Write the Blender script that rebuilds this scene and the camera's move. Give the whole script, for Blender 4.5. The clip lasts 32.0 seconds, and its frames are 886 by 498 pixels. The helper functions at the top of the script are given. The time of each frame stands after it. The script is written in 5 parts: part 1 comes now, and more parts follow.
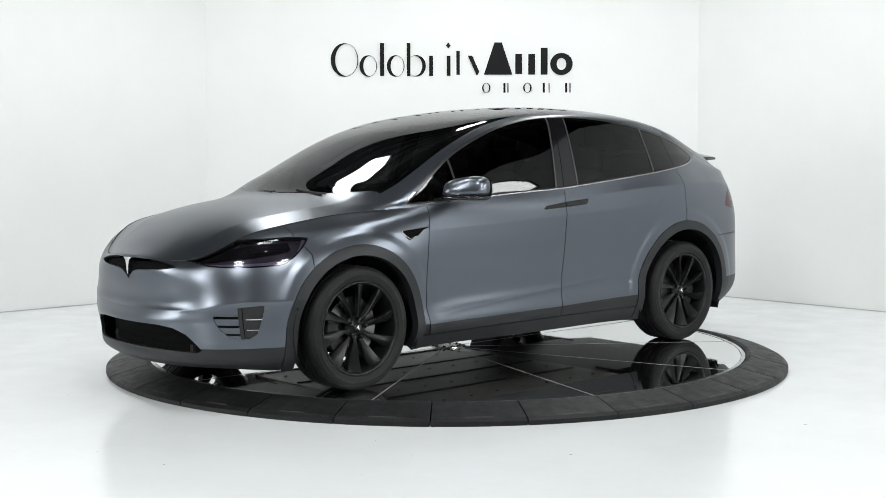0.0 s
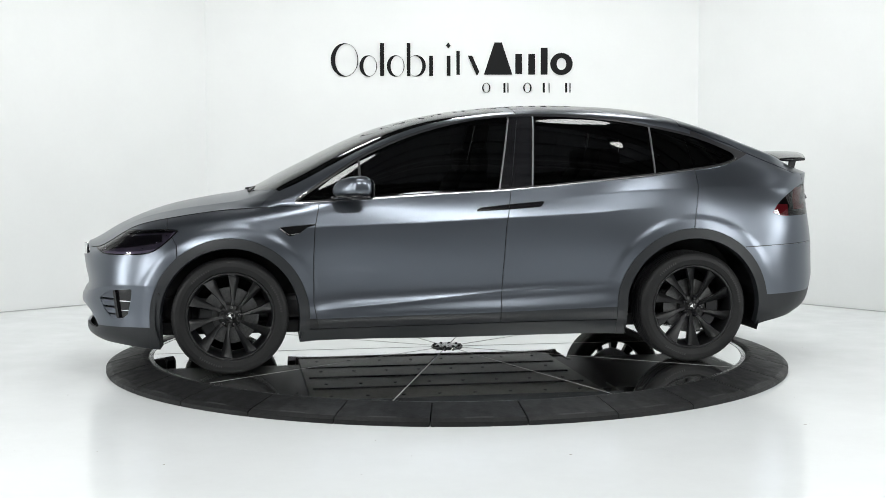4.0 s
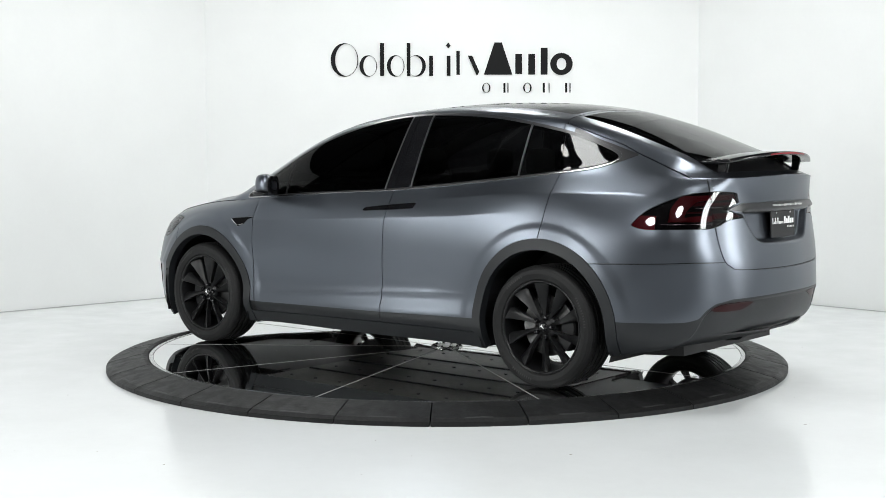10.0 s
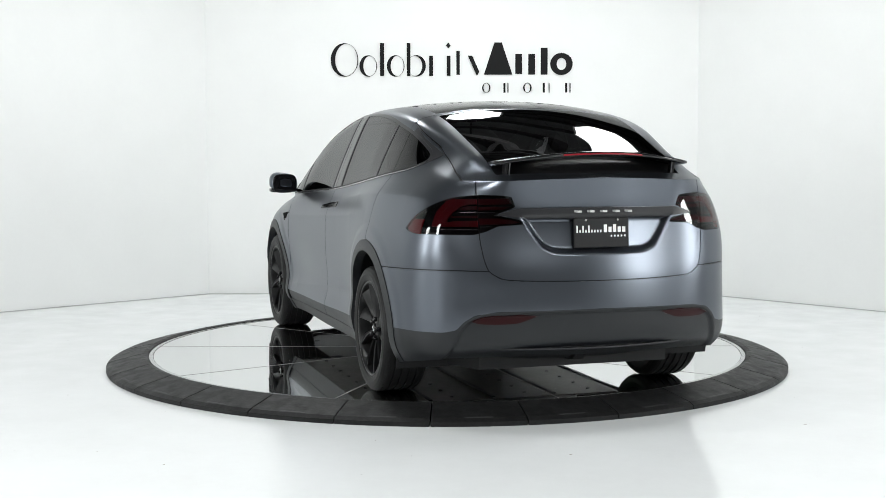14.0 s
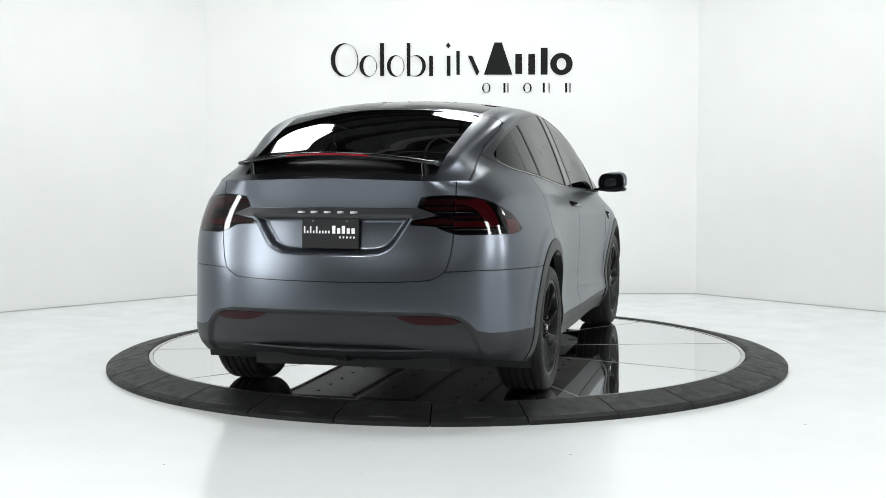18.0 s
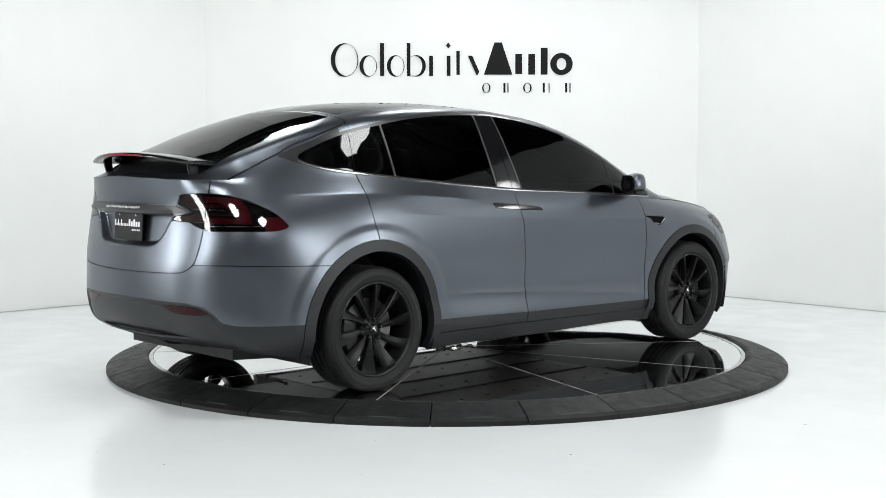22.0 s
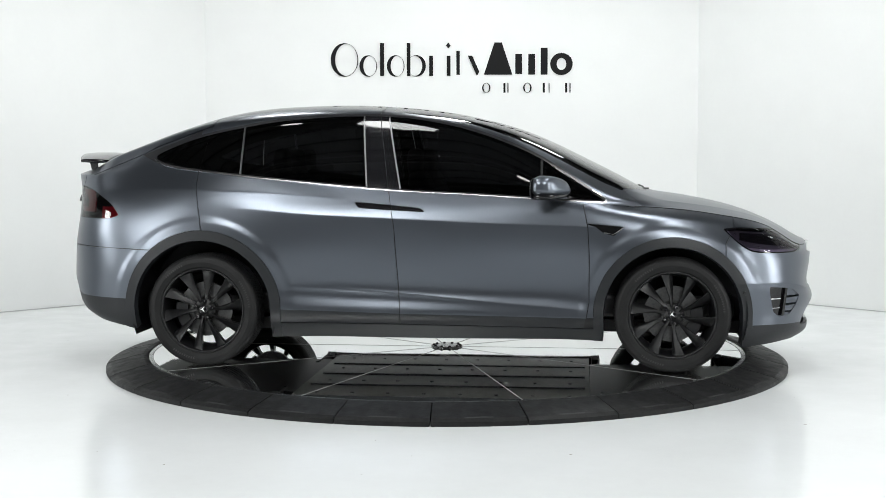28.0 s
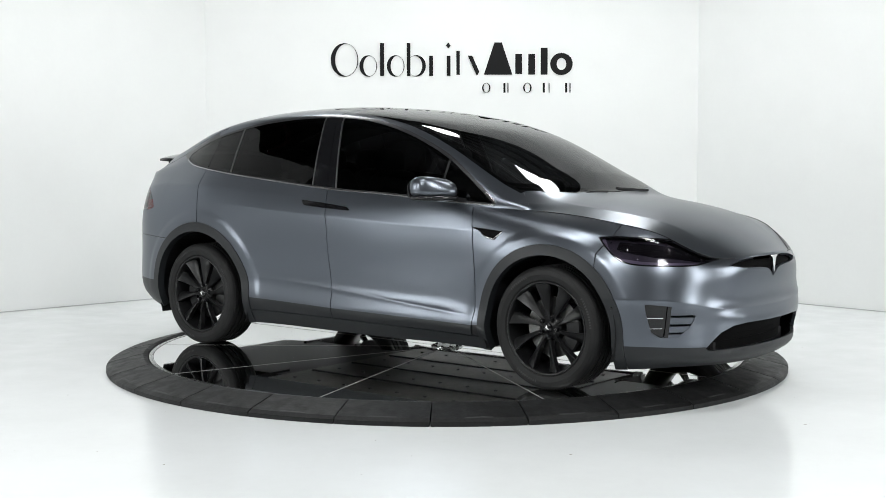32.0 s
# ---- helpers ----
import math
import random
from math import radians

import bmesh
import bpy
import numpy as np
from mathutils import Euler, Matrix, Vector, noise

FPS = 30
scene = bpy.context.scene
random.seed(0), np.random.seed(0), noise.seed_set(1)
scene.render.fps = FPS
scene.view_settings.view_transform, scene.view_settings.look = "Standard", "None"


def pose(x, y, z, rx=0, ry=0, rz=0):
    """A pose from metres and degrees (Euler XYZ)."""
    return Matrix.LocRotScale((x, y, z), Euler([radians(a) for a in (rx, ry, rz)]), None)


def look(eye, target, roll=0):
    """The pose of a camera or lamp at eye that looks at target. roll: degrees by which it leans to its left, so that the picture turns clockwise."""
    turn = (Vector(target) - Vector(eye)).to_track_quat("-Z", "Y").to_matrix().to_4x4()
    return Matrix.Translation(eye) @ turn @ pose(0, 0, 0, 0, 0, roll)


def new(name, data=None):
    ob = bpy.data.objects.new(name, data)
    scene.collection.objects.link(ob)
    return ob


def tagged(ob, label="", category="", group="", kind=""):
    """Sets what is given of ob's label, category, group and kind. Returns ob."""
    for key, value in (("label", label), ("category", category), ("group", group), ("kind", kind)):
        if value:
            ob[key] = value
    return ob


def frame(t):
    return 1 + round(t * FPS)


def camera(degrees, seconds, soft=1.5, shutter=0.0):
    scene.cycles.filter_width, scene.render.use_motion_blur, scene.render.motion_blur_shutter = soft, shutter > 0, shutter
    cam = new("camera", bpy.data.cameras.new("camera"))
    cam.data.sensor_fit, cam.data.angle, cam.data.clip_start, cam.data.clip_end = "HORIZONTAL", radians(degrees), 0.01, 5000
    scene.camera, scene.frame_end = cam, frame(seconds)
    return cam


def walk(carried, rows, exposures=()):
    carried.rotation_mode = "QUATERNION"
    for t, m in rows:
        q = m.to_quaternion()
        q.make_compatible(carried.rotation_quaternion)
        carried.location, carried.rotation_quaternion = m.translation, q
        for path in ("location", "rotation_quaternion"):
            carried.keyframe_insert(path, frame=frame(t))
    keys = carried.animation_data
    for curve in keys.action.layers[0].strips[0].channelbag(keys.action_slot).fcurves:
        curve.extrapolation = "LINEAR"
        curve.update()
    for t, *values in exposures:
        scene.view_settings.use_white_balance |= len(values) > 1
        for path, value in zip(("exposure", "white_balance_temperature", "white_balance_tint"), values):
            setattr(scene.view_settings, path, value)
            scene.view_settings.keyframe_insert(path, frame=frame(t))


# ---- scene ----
# The place: a white photo bay with a motor turntable at the origin. The disc is z = 0, the floor lies below it.
FLOOR = -0.075
EYE = (0.0, -9.0075, 1.3675)
cam = camera(37.92, 32.0, soft=0.5)
STAND = Matrix.Translation(EYE) @ pose(0, 0, 0, 85.68, 0, 0.166) @ pose(0, 0, 0, 0, 0, -0.115)
walk(cam, [(0.0, STAND), (32.0, STAND)], exposures=[(0.0, 0.0), (32.0, 0.0)])

world = bpy.data.worlds.new("studio_air")
scene.world = world
world.use_nodes = True
world.node_tree.nodes["Background"].inputs[0].default_value = (0.30, 0.32, 0.34, 1)
world.node_tree.nodes["Background"].inputs[1].default_value = 0.02


def area(name, m, sx, sy, watts, colour=(0.978, 1.0, 0.99), shape="RECTANGLE"):
    """An area lamp of that size, which shines along its own -z."""
    data = bpy.data.lights.new(name, "AREA")
    data.shape, data.size, data.size_y, data.energy, data.color = shape, sx, sy, watts, colour
    ob = new(name, data)
    ob.matrix_world = m
    return ob


# added, unseen lamps above the opening of the bay that brighten the white walls
area("added_wall_fill", look((0, 2.0, 3.5), (0, 4.2, 1.4)), 5.0, 0.4, 6)
area("added_wall_fill", look((-3.6, 0.2, 3.3), (-5.2, 1.8, 0.95)), 3.5, 0.4, 25)
area("added_wall_fill", look((3.6, 0.2, 3.3), (5.2, 1.8, 0.95)), 3.5, 0.4, 20)


# ---- materials ----
def material(name, colour, rough=0.5, metal=0.0, coat=0.0, grain=0.0, size=40.0, bump=0.0, spread=0.0, stain=0.0, spec=0.5, emit=0.0):
    """A principled surface: grain varies the colour at that size, stain at a tenth of it, bump gives relief, spread varies the gloss."""
    m = bpy.data.materials.new(name)
    m.use_nodes = True
    nt = m.node_tree
    b = nt.nodes["Principled BSDF"]
    b.inputs["Base Color"].default_value = (*colour, 1)
    b.inputs["Roughness"].default_value, b.inputs["Metallic"].default_value = rough, metal
    b.inputs["Coat Weight"].default_value, b.inputs["Specular IOR Level"].default_value = coat, spec
    b.inputs["Coat Roughness"].default_value = 0.08
    if emit:
        b.inputs["Emission Color"].default_value, b.inputs["Emission Strength"].default_value = (*colour, 1), emit
    co = nt.nodes.new("ShaderNodeTexCoord")

    def noise_at(scale, detail=4):
        n = nt.nodes.new("ShaderNodeTexNoise")
        n.inputs["Scale"].default_value, n.inputs["Detail"].default_value = scale, detail
        nt.links.new(co.outputs["Object"], n.inputs["Vector"])
        return n.outputs["Fac"]

    def remap(fac, lo, hi):
        r = nt.nodes.new("ShaderNodeMapRange")
        r.inputs[1].default_value, r.inputs[2].default_value = 0.3, 0.7
        r.inputs[3].default_value, r.inputs[4].default_value = lo, hi
        nt.links.new(fac, r.inputs[0])
        return r.outputs[0]

    if grain or stain:
        one = remap(noise_at(size), 1 - grain, 1 + grain)
        two = remap(noise_at(size / 12, 6), 1 - stain, 1 + stain)
        mul = nt.nodes.new("ShaderNodeMath")
        mul.operation = "MULTIPLY"
        nt.links.new(one, mul.inputs[0]), nt.links.new(two, mul.inputs[1])
        mix = nt.nodes.new("ShaderNodeVectorMath")
        mix.operation = "SCALE"
        mix.inputs[0].default_value = colour
        nt.links.new(mul.outputs[0], mix.inputs["Scale"])
        nt.links.new(mix.outputs[0], b.inputs["Base Color"])
    if spread:
        nt.links.new(remap(noise_at(size / 5, 5), rough - spread, rough + spread), b.inputs["Roughness"])
    if bump:
        bn = nt.nodes.new("ShaderNodeBump")
        bn.inputs["Strength"].default_value, bn.inputs["Distance"].default_value = 1.0, bump
        nt.links.new(noise_at(size, 5), bn.inputs["Height"])
        nt.links.new(bn.outputs[0], b.inputs["Normal"])
    return m


def tinted_glass(name, tint, rough=0.0, ior=1.4):
    """A thin pane: a gloss by Fresnel over a tinted see-through."""
    m = bpy.data.materials.new(name)
    m.use_nodes = True
    nt = m.node_tree
    nt.nodes.remove(nt.nodes["Principled BSDF"])
    out = nt.nodes["Material Output"]
    mix, clear, gloss, fre = (nt.nodes.new("ShaderNode" + k) for k in ("MixShader", "BsdfTransparent", "BsdfGlossy", "Fresnel"))
    clear.inputs[0].default_value = (*tint, 1)
    gloss.inputs["Roughness"].default_value = rough
    fre.inputs["IOR"].default_value = ior
    nt.links.new(fre.outputs[0], mix.inputs[0]), nt.links.new(clear.outputs[0], mix.inputs[1])
    nt.links.new(gloss.outputs[0], mix.inputs[2]), nt.links.new(mix.outputs[0], out.inputs[0])
    return m


WALL = material("white_wall_paint", (0.765, 0.775, 0.77), 0.55, grain=0.004, size=30, bump=0.0002, stain=0.012)
FOOTLINE = material("grey_shadow_line", (0.40, 0.41, 0.41), 0.7)
FLOORM = material("white_epoxy_floor", (0.785, 0.805, 0.812), 0.16, spread=0.03, grain=0.008, size=20, stain=0.02, bump=0.00008)
GRIT = material("grey_floor_grit", (0.28, 0.27, 0.25), 0.8, grain=0.3, size=90)
DARKCEIL = material("dark_roof_deck", (0.075, 0.077, 0.080), 0.7, grain=0.2, size=4, stain=0.2)
TRUSS = material("grey_truss_steel", (0.24, 0.24, 0.245), 0.6, metal=0.0, grain=0.1, size=20)
DARKRIB = material("dark_roof_rib", (0.012, 0.012, 0.013), 0.7)
DARKWALL = material("dark_grey_sheet_wall", (0.05, 0.052, 0.055), 0.6, grain=0.15, size=8, stain=0.2)
RUBBER = material("black_rubber_ramp", (0.012, 0.0122, 0.0126), 0.5, spec=0.22, grain=0.25, size=60, bump=0.001, spread=0.12, stain=0.25)
RUBBERMARK = material("grey_rubber_bar", (0.035, 0.035, 0.036), 0.6)
MIRROR = material("polished_steel_plate", (0.78, 0.79, 0.79), 0.03, metal=1.0, spread=0.02, size=25)
SEAM = material("grey_plate_joint", (0.30, 0.30, 0.295), 0.5, grain=0.2, size=30)
STEEL = material("brushed_steel", (0.62, 0.63, 0.63), 0.25, metal=1.0, grain=0.08, size=60)
PAINT = material("satin_grey_metallic_paint", (0.131, 0.144, 0.167), 0.288, metal=0.94, grain=0.015, size=300, spread=0.005)
CLAD = material("dark_grey_textured_cladding", (0.013, 0.0145, 0.0165), 0.42, spec=0.34, grain=0.1, size=500, bump=0.0002)
BLACK = material("black_plastic", (0.010, 0.010, 0.011), 0.5, spec=0.3, grain=0.1, size=200)
GLOSSBLACK = material("gloss_black_trim", (0.006, 0.006, 0.007), 0.08, spec=0.5)
SATINTRIM = material("satin_black_window_trim", (0.016, 0.016, 0.018), 0.28)
TYRE = material("tyre_rubber", (0.0095, 0.0095, 0.0098), 0.52, spec=0.22, grain=0.2, size=120, bump=0.0003, stain=0.15)
RIM = material("satin_black_alloy", (0.006, 0.0061, 0.0066), 0.34, metal=0.0, spec=0.3, grain=0.1, size=150)
BRAKE = material("brake_steel", (0.11, 0.11, 0.11), 0.4, metal=1.0, grain=0.2, size=80)
GLASS = tinted_glass("privacy_tinted_glass", (0.055, 0.057, 0.060))
SCREEN = tinted_glass("windscreen_glass", (0.20, 0.205, 0.21), ior=1.5)
SMOKE = tinted_glass("smoked_lamp_lens", (0.62, 0.58, 0.66), ior=1.42)
TAILLENS = tinted_glass("smoked_tail_lens", (0.42, 0.38, 0.40), ior=1.65)
VOID = material("deep_black_mesh", (0.004, 0.004, 0.0042), 0.8, spec=0.05, grain=0.2, size=200)
LAMPBLACK = material("black_lamp_inside", (0.004, 0.004, 0.0045), 0.45, spec=0.12)
LAMPHOUSE = material("violet_grey_lamp_inside", (0.055, 0.052, 0.064), 0.35, spec=0.3, grain=0.1, size=80)
DARKSTEEL = material("dark_steel_rod", (0.14, 0.14, 0.145), 0.4, metal=1.0)
RED = material("red_lamp_lens", (0.42, 0.012, 0.025), 0.3, spec=0.2)
DEEPRED = material("deep_red_lamp", (0.22, 0.008, 0.016), 0.3, spec=0.15)
DARKRED = material("smoked_red_lamp", (0.10, 0.006, 0.011), 0.3, spec=0.15)
REFLECTOR = material("dark_red_reflector", (0.020, 0.003, 0.004), 0.30, spec=0.15)
CHROME = material("chrome", (0.85, 0.85, 0.86), 0.08, metal=1.0)
LAMPWHITE = material("pale_metal_mark", (0.5, 0.5, 0.5), 0.2)
WHITE = material("white_print", (0.8, 0.8, 0.8), 0.5)
INK = material("black_wall_lettering", (0.006, 0.006, 0.0065), 0.5, spec=0.15)
UNDER = material("underbody_plastic", (0.085, 0.082, 0.076), 0.5, grain=0.25, size=24, stain=0.45)
STRIP = material("satin_metal_strip", (0.35, 0.35, 0.36), 0.25, metal=1.0)
TYREMARK = material("grey_sidewall_print", (0.022, 0.022, 0.022), 0.6)
LENS = material("projector_glass", (0.10, 0.10, 0.12), 0.03, spec=1.0, coat=1.0)
LAMPVIOLET = material("pale_violet_lamp", (0.20, 0.185, 0.235), 0.3, coat=0.2)
CABIN = material("black_cabin_trim", (0.03, 0.03, 0.032), 0.6, grain=0.15, size=60)
GLOW = material("softbox_diffuser", (0.978, 1.0, 0.99), 0.9, emit=22.5)
GLOWSIDE = material("tall_softbox_diffuser", (0.978, 1.0, 0.99), 0.9, emit=19.0)
GLOWTALL = material("broad_softbox_diffuser", (0.978, 1.0, 0.99), 0.9, emit=19.0)
GLOWFILL = material("added_fill_diffuser", (0.978, 1.0, 0.99), 0.9, emit=41.5)
LAMPGLOW = material("spot_lamp_face", (1, 0.98, 0.95), 0.9, emit=25.0)


# ---- mesh helpers ----
def part(name, bm, mat, parent=None, label="", smooth=False):
    """Links a bmesh as one mesh object under a thing or part."""
    me = bpy.data.meshes.new(name)
    bm.normal_update()
    bm.to_mesh(me)
    bm.free()
    me.materials.append(mat)
    if smooth:
        me.shade_smooth()
    ob = new(name, me)
    if parent is not None:
        ob.parent = parent
    if label:
        ob["label"] = label
    return ob


def box(bm, lo, hi, bevel=0.0):
    """Adds a box between two corners, with bevelled edges."""
    c = [(a + b) / 2 for a, b in zip(lo, hi)]
    r = bmesh.ops.create_cube(bm, size=1.0, matrix=Matrix.Translation(c) @ Matrix.Diagonal((*[b - a for a, b in zip(lo, hi)], 1)))
    if bevel:
        es = list({e for v in r["verts"] for e in v.link_edges})
        bmesh.ops.bevel(bm, geom=es, offset=bevel, segments=2, affect="EDGES", profile=0.5)
    return bm


def prism(bm, pts, a, b, axis="z"):
    """A prism over the outline pts (2-D) from a to b along the axis."""
    put = {"z": lambda p, h: (p[0], p[1], h), "y": lambda p, h: (p[0], h, p[1]), "x": lambda p, h: (h, p[0], p[1])}[axis]
    lo = [bm.verts.new(put(p, a)) for p in pts]
    hi = [bm.verts.new(put(p, b)) for p in pts]
    n = len(pts)
    bm.faces.new(lo[::-1]), bm.faces.new(hi)
    for i in range(n):
        bm.faces.new((lo[i], lo[(i + 1) % n], hi[(i + 1) % n], hi[i]))
    bmesh.ops.recalc_face_normals(bm, faces=bm.faces)
    return bm


def lathe(bm, prof, n=64, axis="z", closed=False, a0=0.0, a1=2 * math.pi):
    """Turns the profile [(r, h)...] about the axis."""
    full = abs(a1 - a0 - 2 * math.pi) < 1e-6
    rings = []
    for k in range(n if full else n + 1):
        a = a0 + (a1 - a0) * k / n
        c, s = math.cos(a), math.sin(a)
        rings.append([bm.verts.new({"z": (r * c, r * s, h), "y": (r * c, h, r * s), "x": (h, r * c, r * s)}[axis]) for r, h in prof])
    m = len(prof)
    for k in range(n):
        p, q = rings[k], rings[(k + 1) % len(rings)]
        for i in range(m if closed else m - 1):
            j = (i + 1) % m
            try:
                bm.faces.new((p[i], q[i], q[j], p[j]))
            except ValueError:
                pass
    bmesh.ops.recalc_face_normals(bm, faces=bm.faces)
    return bm


def thing(name, label, category, group="", at=None):
    ob = new(name)
    if at is not None:
        ob.matrix_world = at
    return tagged(ob, label, category, group)


# ---- the bay: floor, walls, ceiling ----
def build_room():
    bm = bmesh.new()
    box(bm, (-9, -15, FLOOR - 0.2), (9, 6, FLOOR))
    tagged(part("floor", bm, FLOORM), "glossy white epoxy studio floor", "floor", kind="structure")
    bm = bmesh.new()
    prism(bm, [(-2.42, 4.05), (2.52, 4.0), (2.62, 4.2), (-2.52, 4.25)], FLOOR, 4.3)
    tagged(part("wall_back", bm, WALL), "plain white studio wall behind the turntable", "wall", kind="structure")
    bm = bmesh.new()
    prism(bm, [(-2.4205, 4.05), (-2.5205, 4.25), (-7.6, -0.45), (-7.45, -0.6)], FLOOR, 4.3)
    tagged(part("wall_west", bm, WALL), "plain white angled studio wall", "wall", kind="structure")
    bm = bmesh.new()
    prism(bm, [(2.5205, 4.0), (7.35, -1.2), (7.5, -1.05), (2.6205, 4.2)], FLOOR, 4.3)
    tagged(part("wall_east", bm, WALL), "plain white angled studio wall", "wall", kind="structure")
    # grey strips paint in the thin shadow line where the walls meet the floor
    for nm, pts in (("foot_line_back", [(-2.415, 4.048), (2.515, 3.998), (2.515, 3.988), (-2.415, 4.038)]), ("foot_line_west", [(-2.424, 4.046), (-7.44, -0.598), (-7.433, -0.606), (-2.417, 4.038)]), ("foot_line_east", [(2.524, 3.996), (2.517, 3.988), (7.34, -1.206), (7.347, -1.198)])):
        bm = bmesh.new()
        prism(bm, pts, FLOOR, FLOOR + 0.007)
        tagged(part(nm, bm, FOOTLINE), "thin grey strip drawing the shadow line at the wall's foot", "baseboard", kind="structure")
    bm = bmesh.new()
    box(bm, (-9, -15, 5.3), (9, 6, 5.5))
    tagged(part("ceiling", bm, DARKCEIL), "dark warehouse roof deck", "ceiling", kind="structure")
    # unseen white lower walls, added as brightness for the car's paint to mirror
    for nm, lo, hi in (("wall_far_west", (-9.2, -13, FLOOR), (-9, 6, 3.4)), ("wall_far_east", (9, -13, FLOOR), (9.2, 6, 3.4))):
        bm = bmesh.new()
        box(bm, lo, hi)
        tagged(part(nm, bm, WALL), "white lower wall of the hall, out of view, added to brighten reflections", "wall", kind="structure")
    for nm, lo, hi in (("wall_camera_side", (-9, -13.2, FLOOR), (9, -13, 5.3)), ("upper_wall_west", (-9.2, -13, 3.4), (-9, 6, 5.3)), ("upper_wall_east", (9, -13, 3.4), (9.2, 6, 5.3)), ("wall_far_back", (-9, 6, FLOOR), (9, 6.2, 5.3))):
        bm = bmesh.new()
        box(bm, lo, hi)
        tagged(part(nm, bm, DARKWALL), "dark grey sheet-metal wall of the hall", "wall", kind="structure")


build_room()

# small scuffs and grit on the floor round the turntable
rng = random.Random(4)
bm = bmesh.new()
for fx, fy, r in ((0.589, -2.948, 0.007), (-1.31, -3.138, 0.006), (1.892, -2.28, 0.008), (-2.257, -1.425, 0.005), (-0.383, -3.321, 0.004)) + tuple((rng.uniform(-3.2, 3.2), rng.uniform(-3.6, 3.4), rng.uniform(0.002, 0.005)) for k in range(46)):
    if math.hypot(fx, fy) < 2.4:
        continue
    ring_ = [bm.verts.new((fx + r * rng.uniform(0.6, 1.4) * math.cos(q), fy + r * rng.uniform(0.6, 1.4) * math.sin(q), FLOOR + 0.0012)) for q in (0.0, 1.1, 2.0, 3.2, 4.1, 5.3)]
    tip_ = bm.verts.new((fx, fy, FLOOR + 0.003))
    for i_ in range(6):
        bm.faces.new((ring_[i_], ring_[(i_ + 1) % 6], tip_))
tagged(part("floor_grit", bm, GRIT), "small grey scuffs and grit on the white floor", "floor grit", kind="stuff")


# ---- studio lights ----
def softbox(at, target, radius, glow=GLOW):
    """An octagonal softbox with a glowing front, a black hood and its lamp head."""
    t = thing("softbox", "large black octagonal softbox with a white diffuser", "studio light", "softboxes over the turntable", look(at, target))
    ring = [(radius * math.cos(math.pi / 8 + k * math.pi / 4), radius * math.sin(math.pi / 8 + k * math.pi / 4)) for k in range(8)]
    bm = bmesh.new()
    bm.faces.new([bm.verts.new((x, y, 0.0)) for x, y in ring][::-1])
    part("diffuser", bm, glow, t, "glowing white diffuser")
    bm = bmesh.new()
    outer = [bm.verts.new((x * 1.02, y * 1.02, -0.03)) for x, y in ring]
    neck = [bm.verts.new((x * 0.15, y * 0.15, radius * 0.7)) for x, y in ring]
    for i in range(8):
        j = (i + 1) % 8
        bm.faces.new((outer[i], outer[j], neck[j], neck[i]))
    bm.faces.new(neck)
    part("hood", bm, BLACK, t)
    bm = bmesh.new()
    lathe(bm, [(0.0, radius * 0.7), (0.08, radius * 0.7), (0.08, radius * 0.7 + 0.3), (0.0, radius * 0.7 + 0.3)], 20)
    part("lamp_head", bm, BLACK, t)
    bm = bmesh.new()
    up_ = t.matrix_world.inverted() @ Vector((at[0], at[1], 5.25))
    lo_ = Vector((0, 0, radius * 0.7 + 0.28))
    bar = (up_ - lo_)
    bmesh.ops.create_cube(bm, size=1.0, matrix=Matrix.Translation((up_ + lo_) / 2) @ bar.to_track_quat("X", "Z").to_matrix().to_4x4() @ Matrix.Diagonal((bar.length, 0.03, 0.03, 1)))
    part("hanging_pole", bm, BLACK, t)
    return t


RIG = 4.05
for bx, by, br in ((-0.88, -2.40, 0.46), (1.85, -1.75, 0.42), (-1.75, 2.1, 0.43), (0.25, 2.4, 0.43), (1.9, 2.0, 0.43)):
    softbox((bx, by, RIG), (bx * 0.7, by * 0.7, 0.0), br)

softbox((4.5, -0.65, 2.72), (0, -0.6, 1.0), 0.18, GLOWSIDE)

# two added fill softboxes, out of view, that brighten floor, walls and car
for bx in (-2.6, 2.6):
    softbox((bx, -7.7, 4.5), (bx * 0.9, -5.2, 0.0), 0.75, GLOWFILL)


